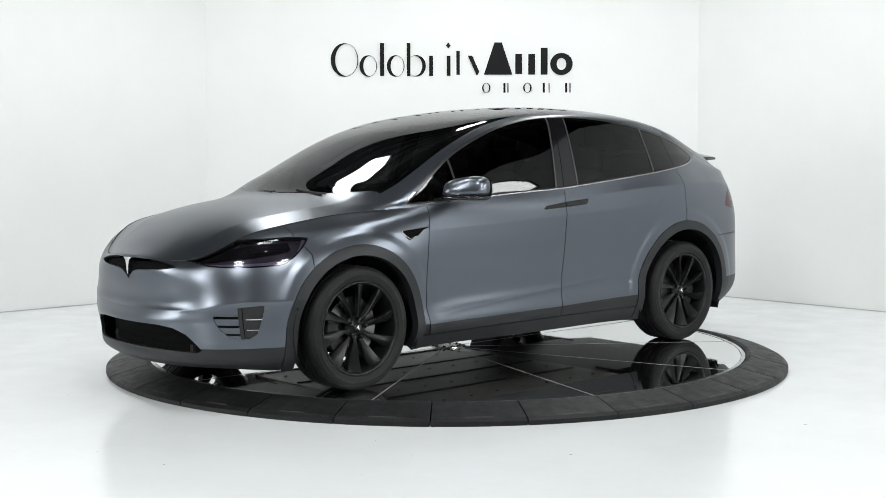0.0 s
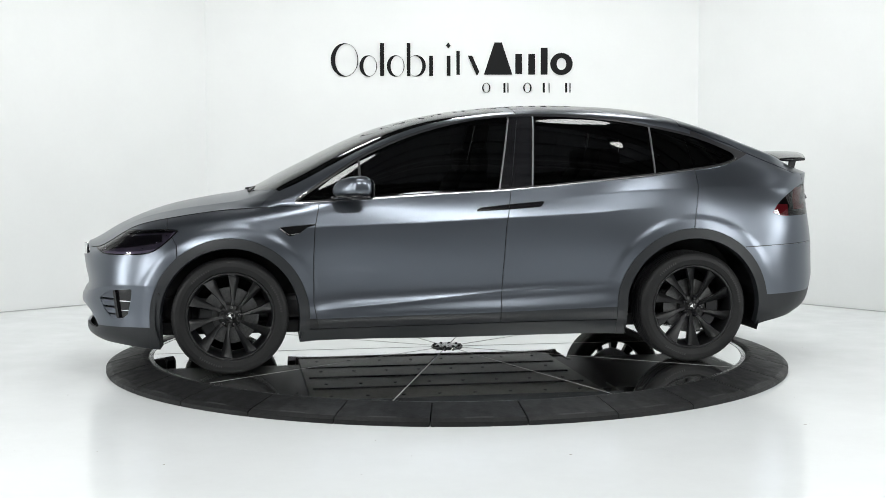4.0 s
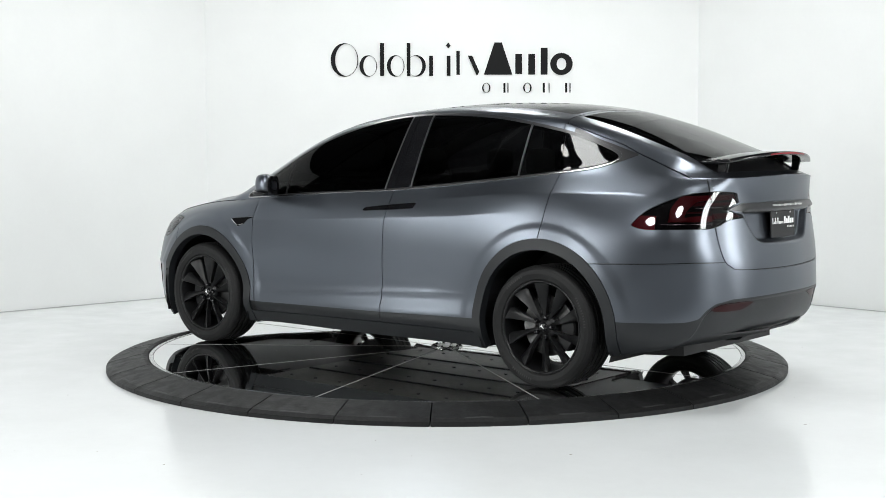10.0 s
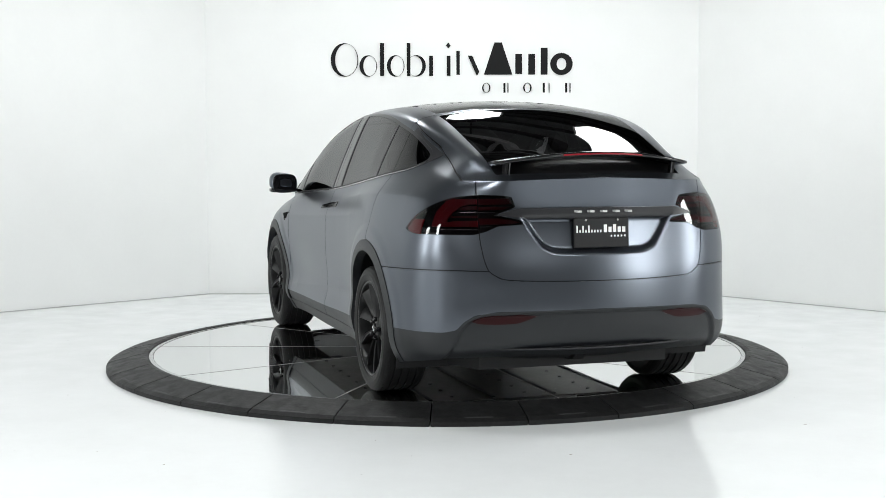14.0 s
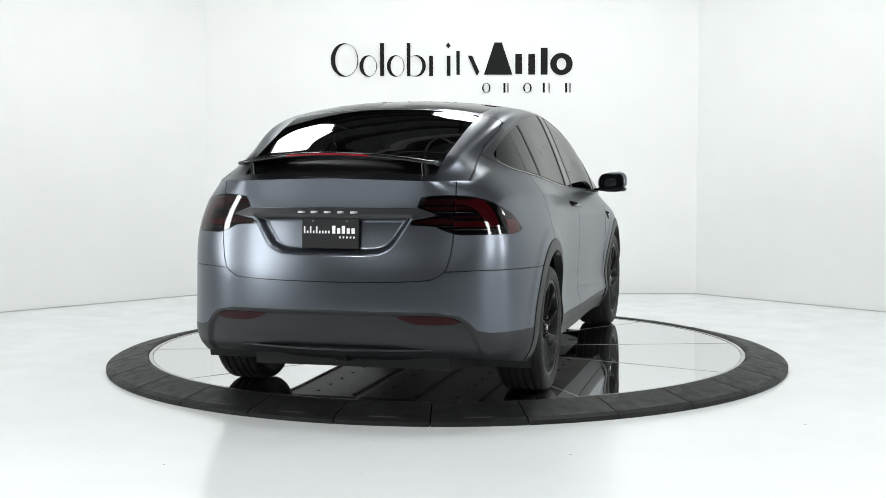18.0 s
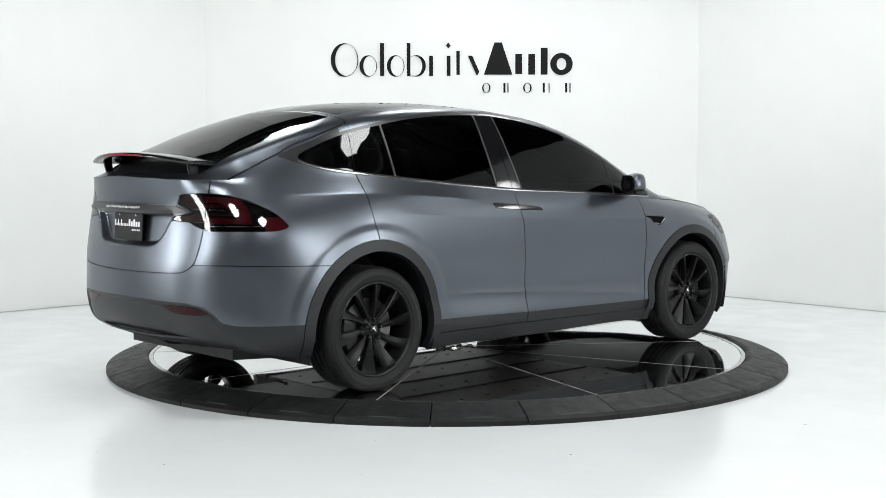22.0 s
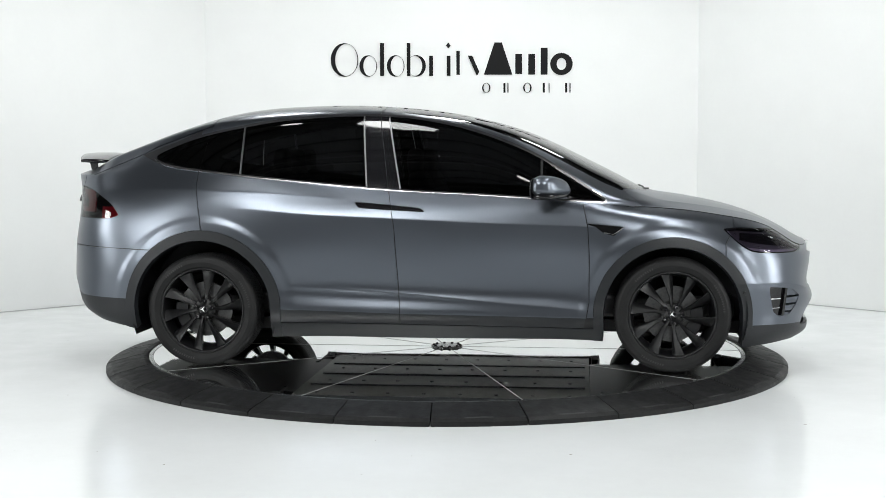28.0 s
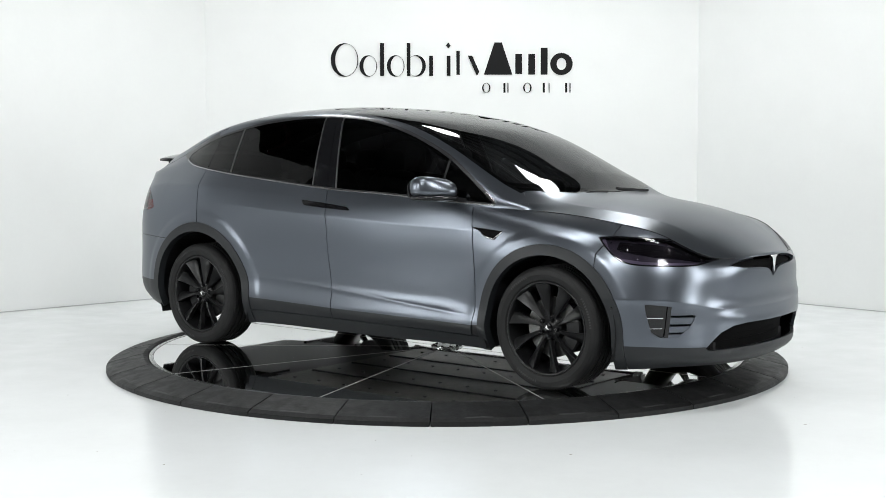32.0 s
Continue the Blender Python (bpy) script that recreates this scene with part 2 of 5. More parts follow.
def strip_box(at, target, w, h, glow):
    """A tall rectangular softbox on a stand."""
    t = thing("strip_softbox", "tall black rectangular softbox on a stand", "studio light", "tall softboxes beside the turntable", look(at, target))
    bm = bmesh.new()
    bm.faces.new([bm.verts.new(p) for p in ((-w / 2, -h / 2, 0), (-w / 2, h / 2, 0), (w / 2, h / 2, 0), (w / 2, -h / 2, 0))][::-1])
    for f in bm.faces:
        f.normal_update()
        if f.normal.z > 0:
            f.normal_flip()
    part("diffuser", bm, glow, t, "glowing white diffuser")
    bm = bmesh.new()
    a_ = [bm.verts.new((sx * w * 0.51, sy * h * 0.51, -0.04)) for sx, sy in ((-1, -1), (1, -1), (1, 1), (-1, 1))]
    b_ = [bm.verts.new((sx * 0.12, sy * 0.12, 0.55)) for sx, sy in ((-1, -1), (1, -1), (1, 1), (-1, 1))]
    for i in range(4):
        bm.faces.new((a_[i], a_[(i + 1) % 4], b_[(i + 1) % 4], b_[i]))
    bm.faces.new(b_)
    part("hood", bm, BLACK, t)
    inv_ = t.matrix_world.inverted()
    foot = inv_ @ Vector((at[0] * 1.08, at[1] * 1.08, FLOOR))
    head_ = inv_ @ Vector((at[0] * 1.08, at[1] * 1.08, at[2]))
    d = head_ - foot
    bm = bmesh.new()
    bmesh.ops.create_cube(bm, size=1.0, matrix=Matrix.Translation((foot + head_) / 2) @ d.to_track_quat("X", "Z").to_matrix().to_4x4() @ Matrix.Diagonal((d.length, 0.035, 0.035, 1)))
    part("stand_pole", bm, BLACK, t)


for sx in (-1, 1):
    strip_box((sx * 5.2, -5.0, 2.0), (0, -0.4, 0.9), 0.6, 2.2, GLOWSIDE)
    strip_box((sx * 6.2, -2.75, 1.8), (0, -1.6, 0.9), 0.6, 2.1, GLOWTALL)


def build_rig():
    """Roof trusses that carry the lights, with bracing, and hanging poles."""
    for ty in (-5.2, -1.6, 2.0):
        tr = thing("roof_truss", "grey steel lattice roof truss", "truss", "roof trusses")
        for z in (4.95, 5.28):
            bm = bmesh.new()
            box(bm, (-8.95, ty - 0.03, z - 0.02), (8.95, ty + 0.03, z + 0.02))
            part("chord", bm, TRUSS, tr)
        for k in range(24):
            x0 = -8.7 + k * 0.72
            bm = bmesh.new()
            for sx, px in ((1, x0 + 0.18), (-1, x0 + 0.54)):
                bmesh.ops.create_cube(bm, size=1.0, matrix=Matrix.Translation((px, ty, 5.115)) @ Matrix.Rotation(-0.68 * sx, 4, "Y") @ Matrix.Diagonal((0.46, 0.02, 0.02, 1)))
            part("brace", bm, TRUSS, tr)


build_rig()
bm = bmesh.new()
for k in range(34):
    y0 = -14.6 + k * 0.6
    box(bm, (-9, y0, 5.22), (9, y0 + 0.09, 5.302))
tagged(part("ceiling_ribs", bm, DARKRIB), "dark ribs of the warehouse roof deck", "ceiling", kind="structure")


def spot_lamp(x, y):
    t = thing("spot_lamp", "small round ceiling lamp, lit", "ceiling lamp", "ceiling lamps", at=pose(x, y, 4.6))
    bm = bmesh.new()
    lathe(bm, [(0.0, 0.72), (0.02, 0.72), (0.02, 0.2), (0.12, 0.18), (0.15, 0.0), (0.13, 0.0)], 32)
    part("lamp_body", bm, BLACK, t)
    bm = bmesh.new()
    lathe(bm, [(0.0, 0.004), (0.13, 0.004)], 32)
    part("lamp_face", bm, LAMPGLOW, t, "glowing round lamp face")


for lamp_x, lamp_y in ((-0.1, -4.9), (2.9, -3.2), (-2.1, -2.4)):
    spot_lamp(lamp_x, lamp_y)


# ---- turntable: fixed rubber ring, turning disc ----
def build_ring():
    ring = thing("turntable_ring", "black rubber ramp ring of segments round the turntable", "turntable ramp")
    n = 28
    prof_in, prof_out = 2.055, 2.325
    step = 2 * math.pi / n
    bm = bmesh.new()
    gap = 0.004
    m = 5
    rows_ = []
    for r, z in ((prof_in, FLOOR), (prof_in, 0.006), (prof_in + 0.03, 0.012), (prof_out - 0.03, -0.035), (prof_out, -0.05), (prof_out, FLOOR)):
        rows_.append([bm.verts.new((r * math.cos(-step / 2 + gap / r + (step - 2 * gap / r) * k / m), r * math.sin(-step / 2 + gap / r + (step - 2 * gap / r) * k / m), z)) for k in range(m + 1)])
    for a, b in zip(rows_, rows_[1:]):
        for k in range(m):
            bm.faces.new((a[k], b[k], b[k + 1], a[k + 1]))
    for k in (0, m):
        bm.faces.new([r[k] for r in rows_])
    bmesh.ops.recalc_face_normals(bm, faces=bm.faces)
    first = part("ramp_segment", bm, RUBBER, ring)
    bm = bmesh.new()
    lathe(bm, [(0.0, 0.0016), (0.009, 0.0016), (0.011, 0.0)], 12)
    hole = part("bolt_hole", bm, BLACK, first, "dark round bolt hole")
    a = -step / 2 + 0.02
    hole.location = (2.095 * math.cos(a), 2.095 * math.sin(a), 0.0105)
    bm = bmesh.new()
    box(bm, (-0.006, -0.075, 0.0), (0.006, 0.075, 0.002), 0.0008)
    mark = part("moulded_bar", bm, RUBBERMARK, first, "plain raised bar")
    mark.matrix_local = pose(2.283, 0, -0.0335, 0, 11, 0)
    kids = (hole, mark)
    turn = math.radians(-90 - 2.2)
    for k in range(n):
        o = first if k == 0 else first.copy()
        if k:
            scene.collection.objects.link(o)
            for kid in kids:
                c = kid.copy()
                scene.collection.objects.link(c)
                c.parent = o
        o.matrix_local = Matrix.Rotation(turn + step * (k + 0.5), 4, "Z")
    return ring


def build_disc():
    disc = thing("turntable_disc", "mirror-polished round steel turntable plate", "turntable")
    bm = bmesh.new()
    lathe(bm, [(0.0, 0.0), (0.5, 0.0), (2.018, 0.0), (2.018, -0.06), (0.0, -0.06)], 128)
    part("plate", bm, MIRROR, disc)
    bm = bmesh.new()
    lathe(bm, [(2.021, -0.06), (2.021, 0.002), (2.047, 0.002), (2.047, -0.06)], 160)
    part("rim_band", bm, STEEL, disc, "brushed steel edge band")
    bm = bmesh.new()
    lathe(bm, [(0.0, 0.012), (0.105, 0.012), (0.11, 0.008), (0.11, 0.0)], 48)
    part("hub_cap", bm, STEEL, disc)
    for k in range(10):
        a = 2 * math.pi * k / 10
        bm = bmesh.new()
        lathe(bm, [(0.0, 0.018), (0.008, 0.018), (0.010, 0.012)], 10)
        part("bolt", bm, BLACK, disc).location = (0.092 * math.cos(a), 0.092 * math.sin(a), 0)
    for k in range(10):
        a = 2 * math.pi * k / 10
        bm = bmesh.new()
        box(bm, (0.11, -0.003, 0.0005), (2.018, 0.003, 0.0012))
        part("seam", bm, SEAM, disc, "thin dark joint of the plate").rotation_euler = (0, 0, a)
    return disc


ring = build_ring()
disc = build_disc()


# ---- the car: lofted body surfaces, cut into panels ----
def spline(knots, values, at):
    """Natural cubic spline through values (n x d) at the knots."""
    t, v = np.asarray(knots, float), np.asarray(values, float)
    if v.ndim == 1:
        v = v[:, None]
    n, h = len(t), np.diff(t)
    a, r = np.eye(n), np.zeros_like(v)
    for i in range(1, n - 1):
        a[i, i - 1], a[i, i], a[i, i + 1] = h[i - 1], 2 * (h[i - 1] + h[i]), h[i]
        r[i] = 6 * ((v[i + 1] - v[i]) / h[i] - (v[i] - v[i - 1]) / h[i - 1])
    s = np.linalg.solve(a, r)
    at = np.atleast_1d(at)
    k = np.clip(np.searchsorted(t, at) - 1, 0, n - 2)
    p, q, w = t[k + 1] - at, at - t[k], h[k]
    p, q, w = p[:, None], q[:, None], w[:, None]
    return (s[k] * p ** 3 + s[k + 1] * q ** 3) / (6 * w) + (v[k] / w - s[k] * w / 6) * p + (v[k + 1] / w - s[k + 1] * w / 6) * q


def even(values):
    """Knots by chord length."""
    v = np.asarray(values, float)
    return np.concatenate([[0], np.cumsum(np.linalg.norm(np.diff(v, axis=0), axis=1))])


# plan of the widest line from the nose (x forward) round the side to the tail
PLAN = np.array([(2.452, 0), (2.427, 0.297), (2.350, 0.562), (2.207, 0.765), (1.93, 0.925), (1.48, 0.985), (0.97, 0.960), (0.30, 0.950), (-0.30, 0.950), (-0.95, 0.962), (-1.48, 1.005), (-1.94, 0.980), (-2.29, 0.852), (-2.445, 0.622), (-2.516, 0.31), (-2.540, 0)])
# body lines from the sill up: heights and how far each lies inside the plan, station by station
LINE_Z = (
    (0.165, 0.165, 0.17, 0.17, 0.16, 0.17, 0.19, 0.19, 0.19, 0.19, 0.19, 0.235, 0.285, 0.295, 0.295, 0.295),
    (0.215, 0.215, 0.22, 0.23, 0.23, 0.24, 0.255, 0.26, 0.26, 0.26, 0.26, 0.295, 0.33, 0.345, 0.35, 0.35),
    (0.29, 0.29, 0.30, 0.32, 0.32, 0.33, 0.325, 0.34, 0.345, 0.355, 0.36, 0.37, 0.40, 0.41, 0.41, 0.41),
    (0.415, 0.415, 0.42, 0.43, 0.42, 0.43, 0.43, 0.445, 0.455, 0.475, 0.48, 0.48, 0.50, 0.51, 0.51, 0.51),
    (0.50, 0.50, 0.51, 0.53, 0.55, 0.57, 0.60, 0.60, 0.60, 0.61, 0.62, 0.62, 0.63, 0.63, 0.63, 0.63),
    (0.60, 0.60, 0.61, 0.64, 0.68, 0.72, 0.75, 0.76, 0.76, 0.77, 0.78, 0.78, 0.78, 0.77, 0.76, 0.76),
    (0.68, 0.68, 0.69, 0.74, 0.80, 0.85, 0.89, 0.915, 0.94, 0.965, 0.98, 0.96, 0.93, 0.92, 0.91, 0.91),
    (0.73, 0.73, 0.75, 0.83, 0.90, 0.955, 0.99, 1.02, 1.045, 1.085, 1.13, 1.12, 1.09, 1.08, 1.08, 1.08),
    (0.765, 0.765, 0.785, 0.885, 0.955, 1.01, 1.04, 1.09, 1.12, 1.175, 1.235, 1.26, 1.225, 1.215, 1.225, 1.23),
)
LINE_IN = (
    (0.10, 0.10, 0.10, 0.09, 0.05, 0.05, 0.075, 0.075, 0.075, 0.075, 0.06, 0.06, 0.09, 0.14, 0.16, 0.16),
    (0.035, 0.035, 0.04, 0.04, 0.02, 0.02, 0.035, 0.035, 0.035, 0.035, 0.03, 0.03, 0.04, 0.05, 0.06, 0.06),
    (0.03, 0.03, 0.03, 0.02, 0.005, 0.005, 0.006, 0.004, 0.004, 0.008, 0.01, 0.01, 0.015, 0.01, 0.01, 0.01),
    (0.0, 0.003, 0.008, 0.008, 0.0, 0.0, 0.022, 0.026, 0.027, 0.020, 0.0, 0.006, 0.012, -0.004, -0.015, -0.015),
    (0.045, 0.040, 0.022, 0.006, 0.0, 0.0, 0.020, 0.020, 0.020, 0.014, 0.0, 0.008, 0.016, -0.002, -0.015, -0.015),
    (0.034, 0.032, 0.024, 0.015, 0.015, 0.01, 0.008, 0.008, 0.008, 0.005, 0.01, 0.02, 0.018, 0.004, -0.005, -0.005),
    (0.02, 0.021, 0.027, 0.036, 0.045, 0.035, 0.015, 0.015, 0.015, 0.02, 0.04, 0.05, 0.03, 0.025, 0.02, 0.02),
    (0.02, 0.025, 0.05, 0.08, 0.11, 0.095, 0.035, 0.035, 0.04, 0.055, 0.09, 0.118, 0.078, 0.045, 0.03, 0.03),
    (0.045, 0.05, 0.09, 0.15, 0.20, 0.19, 0.065, 0.06, 0.067, 0.092, 0.160, 0.220, 0.158, 0.062, 0.0, -0.005),
)


def lower_grid(nu=430, nv=146):
    """Loft of the body lines over the plan; columns run nose to tail."""
    ext = np.vstack([PLAN[1:4][::-1] * (1, -1), PLAN, PLAN[-4:-1][::-1] * (1, -1)])
    kn = even(ext)
    kn = kn - kn[3]
    end = kn[3 + len(PLAN) - 1]
    u = np.linspace(0, end, nu)

    def along(vals):
        vals = np.asarray(vals, float)
        return spline(kn, np.concatenate([vals[1:4][::-1], vals, vals[-4:-1][::-1]]), u)[:, 0]

    base = spline(kn, ext, u)
    tang = np.gradient(base, u, axis=0)
    tang[0], tang[-1] = (0, 1), (0, -1)
    inward = np.stack([-tang[:, 1], tang[:, 0]], 1)
    inward /= np.linalg.norm(inward, axis=1)[:, None]
    lines = []
    for zs, ins in zip(LINE_Z, LINE_IN):
        p = base + inward * along(ins)[:, None]
        lines.append(np.column_stack([p, along(zs)]))
    lines = np.array(lines)
    hv = np.linalg.norm(np.diff(lines, axis=0), axis=2).mean(1)
    kv = np.concatenate([[0], np.cumsum(hv)])
    v = np.linspace(0, kv[-1], nv)
    grid = spline(kv, lines.reshape(len(lines), -1), v).reshape(nv, nu, 3)
    x, y, z = (grid[..., i].copy() for i in range(3))
    out = np.cross(np.gradient(grid, axis=1), np.gradient(grid, axis=0))
    out /= np.maximum(np.linalg.norm(out, axis=2), 1e-9)[..., None]
    # shoulder crease along the doors
    fade = np.clip((x + 1.35) / 0.4, 0, 1) * np.clip((1.30 - x) / 0.3, 0, 1)
    rise = z - np.interp(x, (-1.3, -0.8, 0.3, 1.2), (1.015, 0.972, 0.922, 0.893))
    grid += out * (0.010 * np.exp(-np.abs(rise) / np.where(rise > 0, 0.095, 0.10)) * fade)[..., None]
    # scalloped foot of the doors: a crease that climbs towards the rear
    fade = np.clip((x + 1.0) / 0.45, 0, 1) * np.clip((0.98 - x) / 0.25, 0, 1)
    rise = z - np.interp(x, (-1.0, -0.6, -0.2, 0.4, 0.95), (0.515, 0.50, 0.475, 0.425, 0.385))
    grid += out * (0.011 * np.exp(-np.abs(rise) / np.where(rise > 0, 0.05, 0.035)) * fade)[..., None]
    # haunch over the rear wheel
    fade = np.clip((-x - 0.55) / 0.5, 0, 1) * np.clip((x + 2.35) / 0.4, 0, 1)
    rise = z - np.interp(x, (-2.3, -2.0, -1.6, -1.1, -0.6), (1.10, 1.128, 1.128, 1.108, 1.07))
    grid += out * (0.012 * np.exp(-np.abs(rise) / np.where(rise > 0, 0.07, 0.09)) * fade)[..., None]
    # raised lips round the wheel arches
    for cx, cz, r0 in ((1.483, 0.355, 0.485), (-1.483, 0.365, 0.505)):
        r = np.hypot(x - cx, np.maximum(z - cz, 0))
        edge = np.clip((r0 + 0.10 - r) / 0.055, 0, 1)
        edge = edge * edge * (3 - 2 * edge)
        grid += out * ((0.0055 * edge) * np.clip((z - 0.25) / 0.3, 0, 1) * (np.abs(x) < 2.1))[..., None]
    # brow across the front bumper and over its pockets
    ay = np.abs(y)
    fade = np.clip((x - 1.80) / 0.2, 0, 1)
    rise = z - np.interp(ay, (0.0, 0.30, 0.45, 0.56, 0.68, 0.80, 0.93), (0.478, 0.480, 0.486, 0.500, 0.530, 0.552, 0.555))
    grid += out * (0.012 * np.exp(-np.abs(rise) / np.where(rise > 0, 0.075, 0.028)) * fade)[..., None]
    # number-plate recess in the liftgate, and the set-back valance of the rear bumper
    flat = grid.reshape(-1, 3)
    far = flat[:, 0] < -2.1
    well = np.clip(inside(RECESS, (1, 2))(flat) / 0.032, 0, 1) * far
    step = np.clip(inside(VALANCE, (1, 2))(flat) / 0.025, 0, 1) * far
    flat[:, 0] += 0.040 * well * well * (3 - 2 * well) + 0.022 * step * step * (3 - 2 * step)
    grid[:, 0, 1] = grid[:, -1, 1] = 0
    return grid


# upper body: centre line, and the rail above the side glass, over x
TOP_X = (2.43, 2.36, 2.25, 2.10, 1.90, 1.70, 1.50, 1.35, 1.20, 1.00, 0.80, 0.55, 0.30, 0.0, -0.30, -0.60, -0.90, -1.20, -1.45, -1.70, -1.95, -2.20, -2.38, -2.50, -2.56)
TOP_C = (0.772, 0.80, 0.865, 0.94, 1.01, 1.055, 1.088, 1.118, 1.194, 1.297, 1.396, 1.504, 1.578, 1.638, 1.67, 1.685, 1.682, 1.665, 1.625, 1.55, 1.46, 1.365, 1.295, 1.245, 1.232)
RAIL_X = (1.42, 1.20, 1.0, 0.80, 0.55, 0.30, 0.0, -0.30, -0.60, -0.90, -1.20, -1.50, -1.70, -1.90, -2.10, -2.30, -2.45)
RAIL_Y = (0.80, 0.825, 0.828, 0.805, 0.772, 0.740, 0.711, 0.696, 0.691, 0.690, 0.690, 0.678, 0.657, 0.624, 0.592, 0.55, 0.42)
RAIL_Z = (1.055, 1.077, 1.152, 1.264, 1.394, 1.493, 1.566, 1.609, 1.619, 1.612, 1.589, 1.547, 1.499, 1.435, 1.366, 1.295, 1.245)


def upper_grid(edge, nu=320, nv=72):
    """Sections across the hood, glass and roof, from the lower body's top edge to the middle."""
    pick = np.linspace(0, len(edge) - 1, nu)
    e = np.stack([np.interp(pick, np.arange(len(edge)), edge[:, i]) for i in range(3)], 1)
    x = e[:, 0]
    cz = spline(-np.array(TOP_X), TOP_C, -x)[:, 0]
    cz[0], cz[-1] = e[0, 2], e[-1, 2]
    ry = spline(-np.array(RAIL_X), RAIL_Y, -x)[:, 0]
    rz = spline(-np.array(RAIL_X), RAIL_Z, -x)[:, 0]
    # in front of the windscreen the rail fades into an even crown
    hood = np.clip((x - 1.15) / 0.35, 0, 1)
    hood = hood * hood * (3 - 2 * hood)
    tail = np.clip((-x - 2.15) / 0.25, 0, 1)
    tail = tail * tail * (3 - 2 * tail)
    f = np.maximum(hood, tail)
    hy, hz = 0.78 * e[:, 1], e[:, 2] + 0.45 * (cz - e[:, 2])
    ry, rz = ry * (1 - f) + hy * f, rz * (1 - f) + hz * f
    # the middle of the side glass bulges a little; on the hood it follows the crown
    sail = np.clip((-x - 1.62) / 0.35, 0, 1)
    sail = sail * sail * (3 - 2 * sail)
    my = e[:, 1] * 0.5 + ry * 0.5 + (0.010 - 0.008 * np.clip((-x - 1.05) / 0.35, 0, 1) - 0.008 * sail) * (1 - f)
    mz = (e[:, 2] * 0.5 + rz * 0.5 + 0.004 - 0.004 * sail) * (1 - f) + (e[:, 2] + 0.244 * (cz - e[:, 2])) * f
    n1, n2 = nv // 2 - 2, nv - nv // 2 + 2
    # the windscreen is flatter across than the roof and turns down close to the pillars
    flat = np.clip((1.45 - x) / 0.3, 0, 1) * np.clip((x + 0.3) / 0.5, 0, 1)
    rows_ = []
    for t in np.linspace(0, 1, n1, endpoint=False):
        b0, b1, b2 = (1 - t) * (1 - 2 * t), 4 * t * (1 - t), t * (2 * t - 1)
        rows_.append(np.stack([x, b0 * e[:, 1] + b1 * my + b2 * ry, b0 * e[:, 2] + b1 * mz + b2 * rz], 1))
    for t in np.linspace(0, 1, n2):
        w = 1 - t
        rows_.append(np.stack([x, ry * w, cz - (cz - rz) * ((1 - flat) * w ** 2.3 + flat * (0.5 * w ** 2 + 0.5 * w ** 9))], 1))
    grid = np.array(rows_)
    # round the rail over a few rows
    for _ in range(14):
        k = np.arange(n1 - 5, n1 + 5)
        grid[k] = 0.25 * grid[k - 1] + 0.5 * grid[k] + 0.25 * grid[k + 1]
    # a soft ridge along each side of the hood
    gx, gy = grid[..., 0], grid[..., 1]
    off = gy - np.interp(gx, (1.2, 1.6, 2.0, 2.3), (0.66, 0.60, 0.50, 0.40))
    fade = np.clip((gx - 1.2) / 0.25, 0, 1) * np.clip((2.32 - gx) / 0.3, 0, 1)
    grid[..., 2] += 0.0045 * np.exp(-np.abs(off) / np.where(off > 0, 0.05, 0.09)) * fade
    grid[-1, :, 1] = 0
    return grid


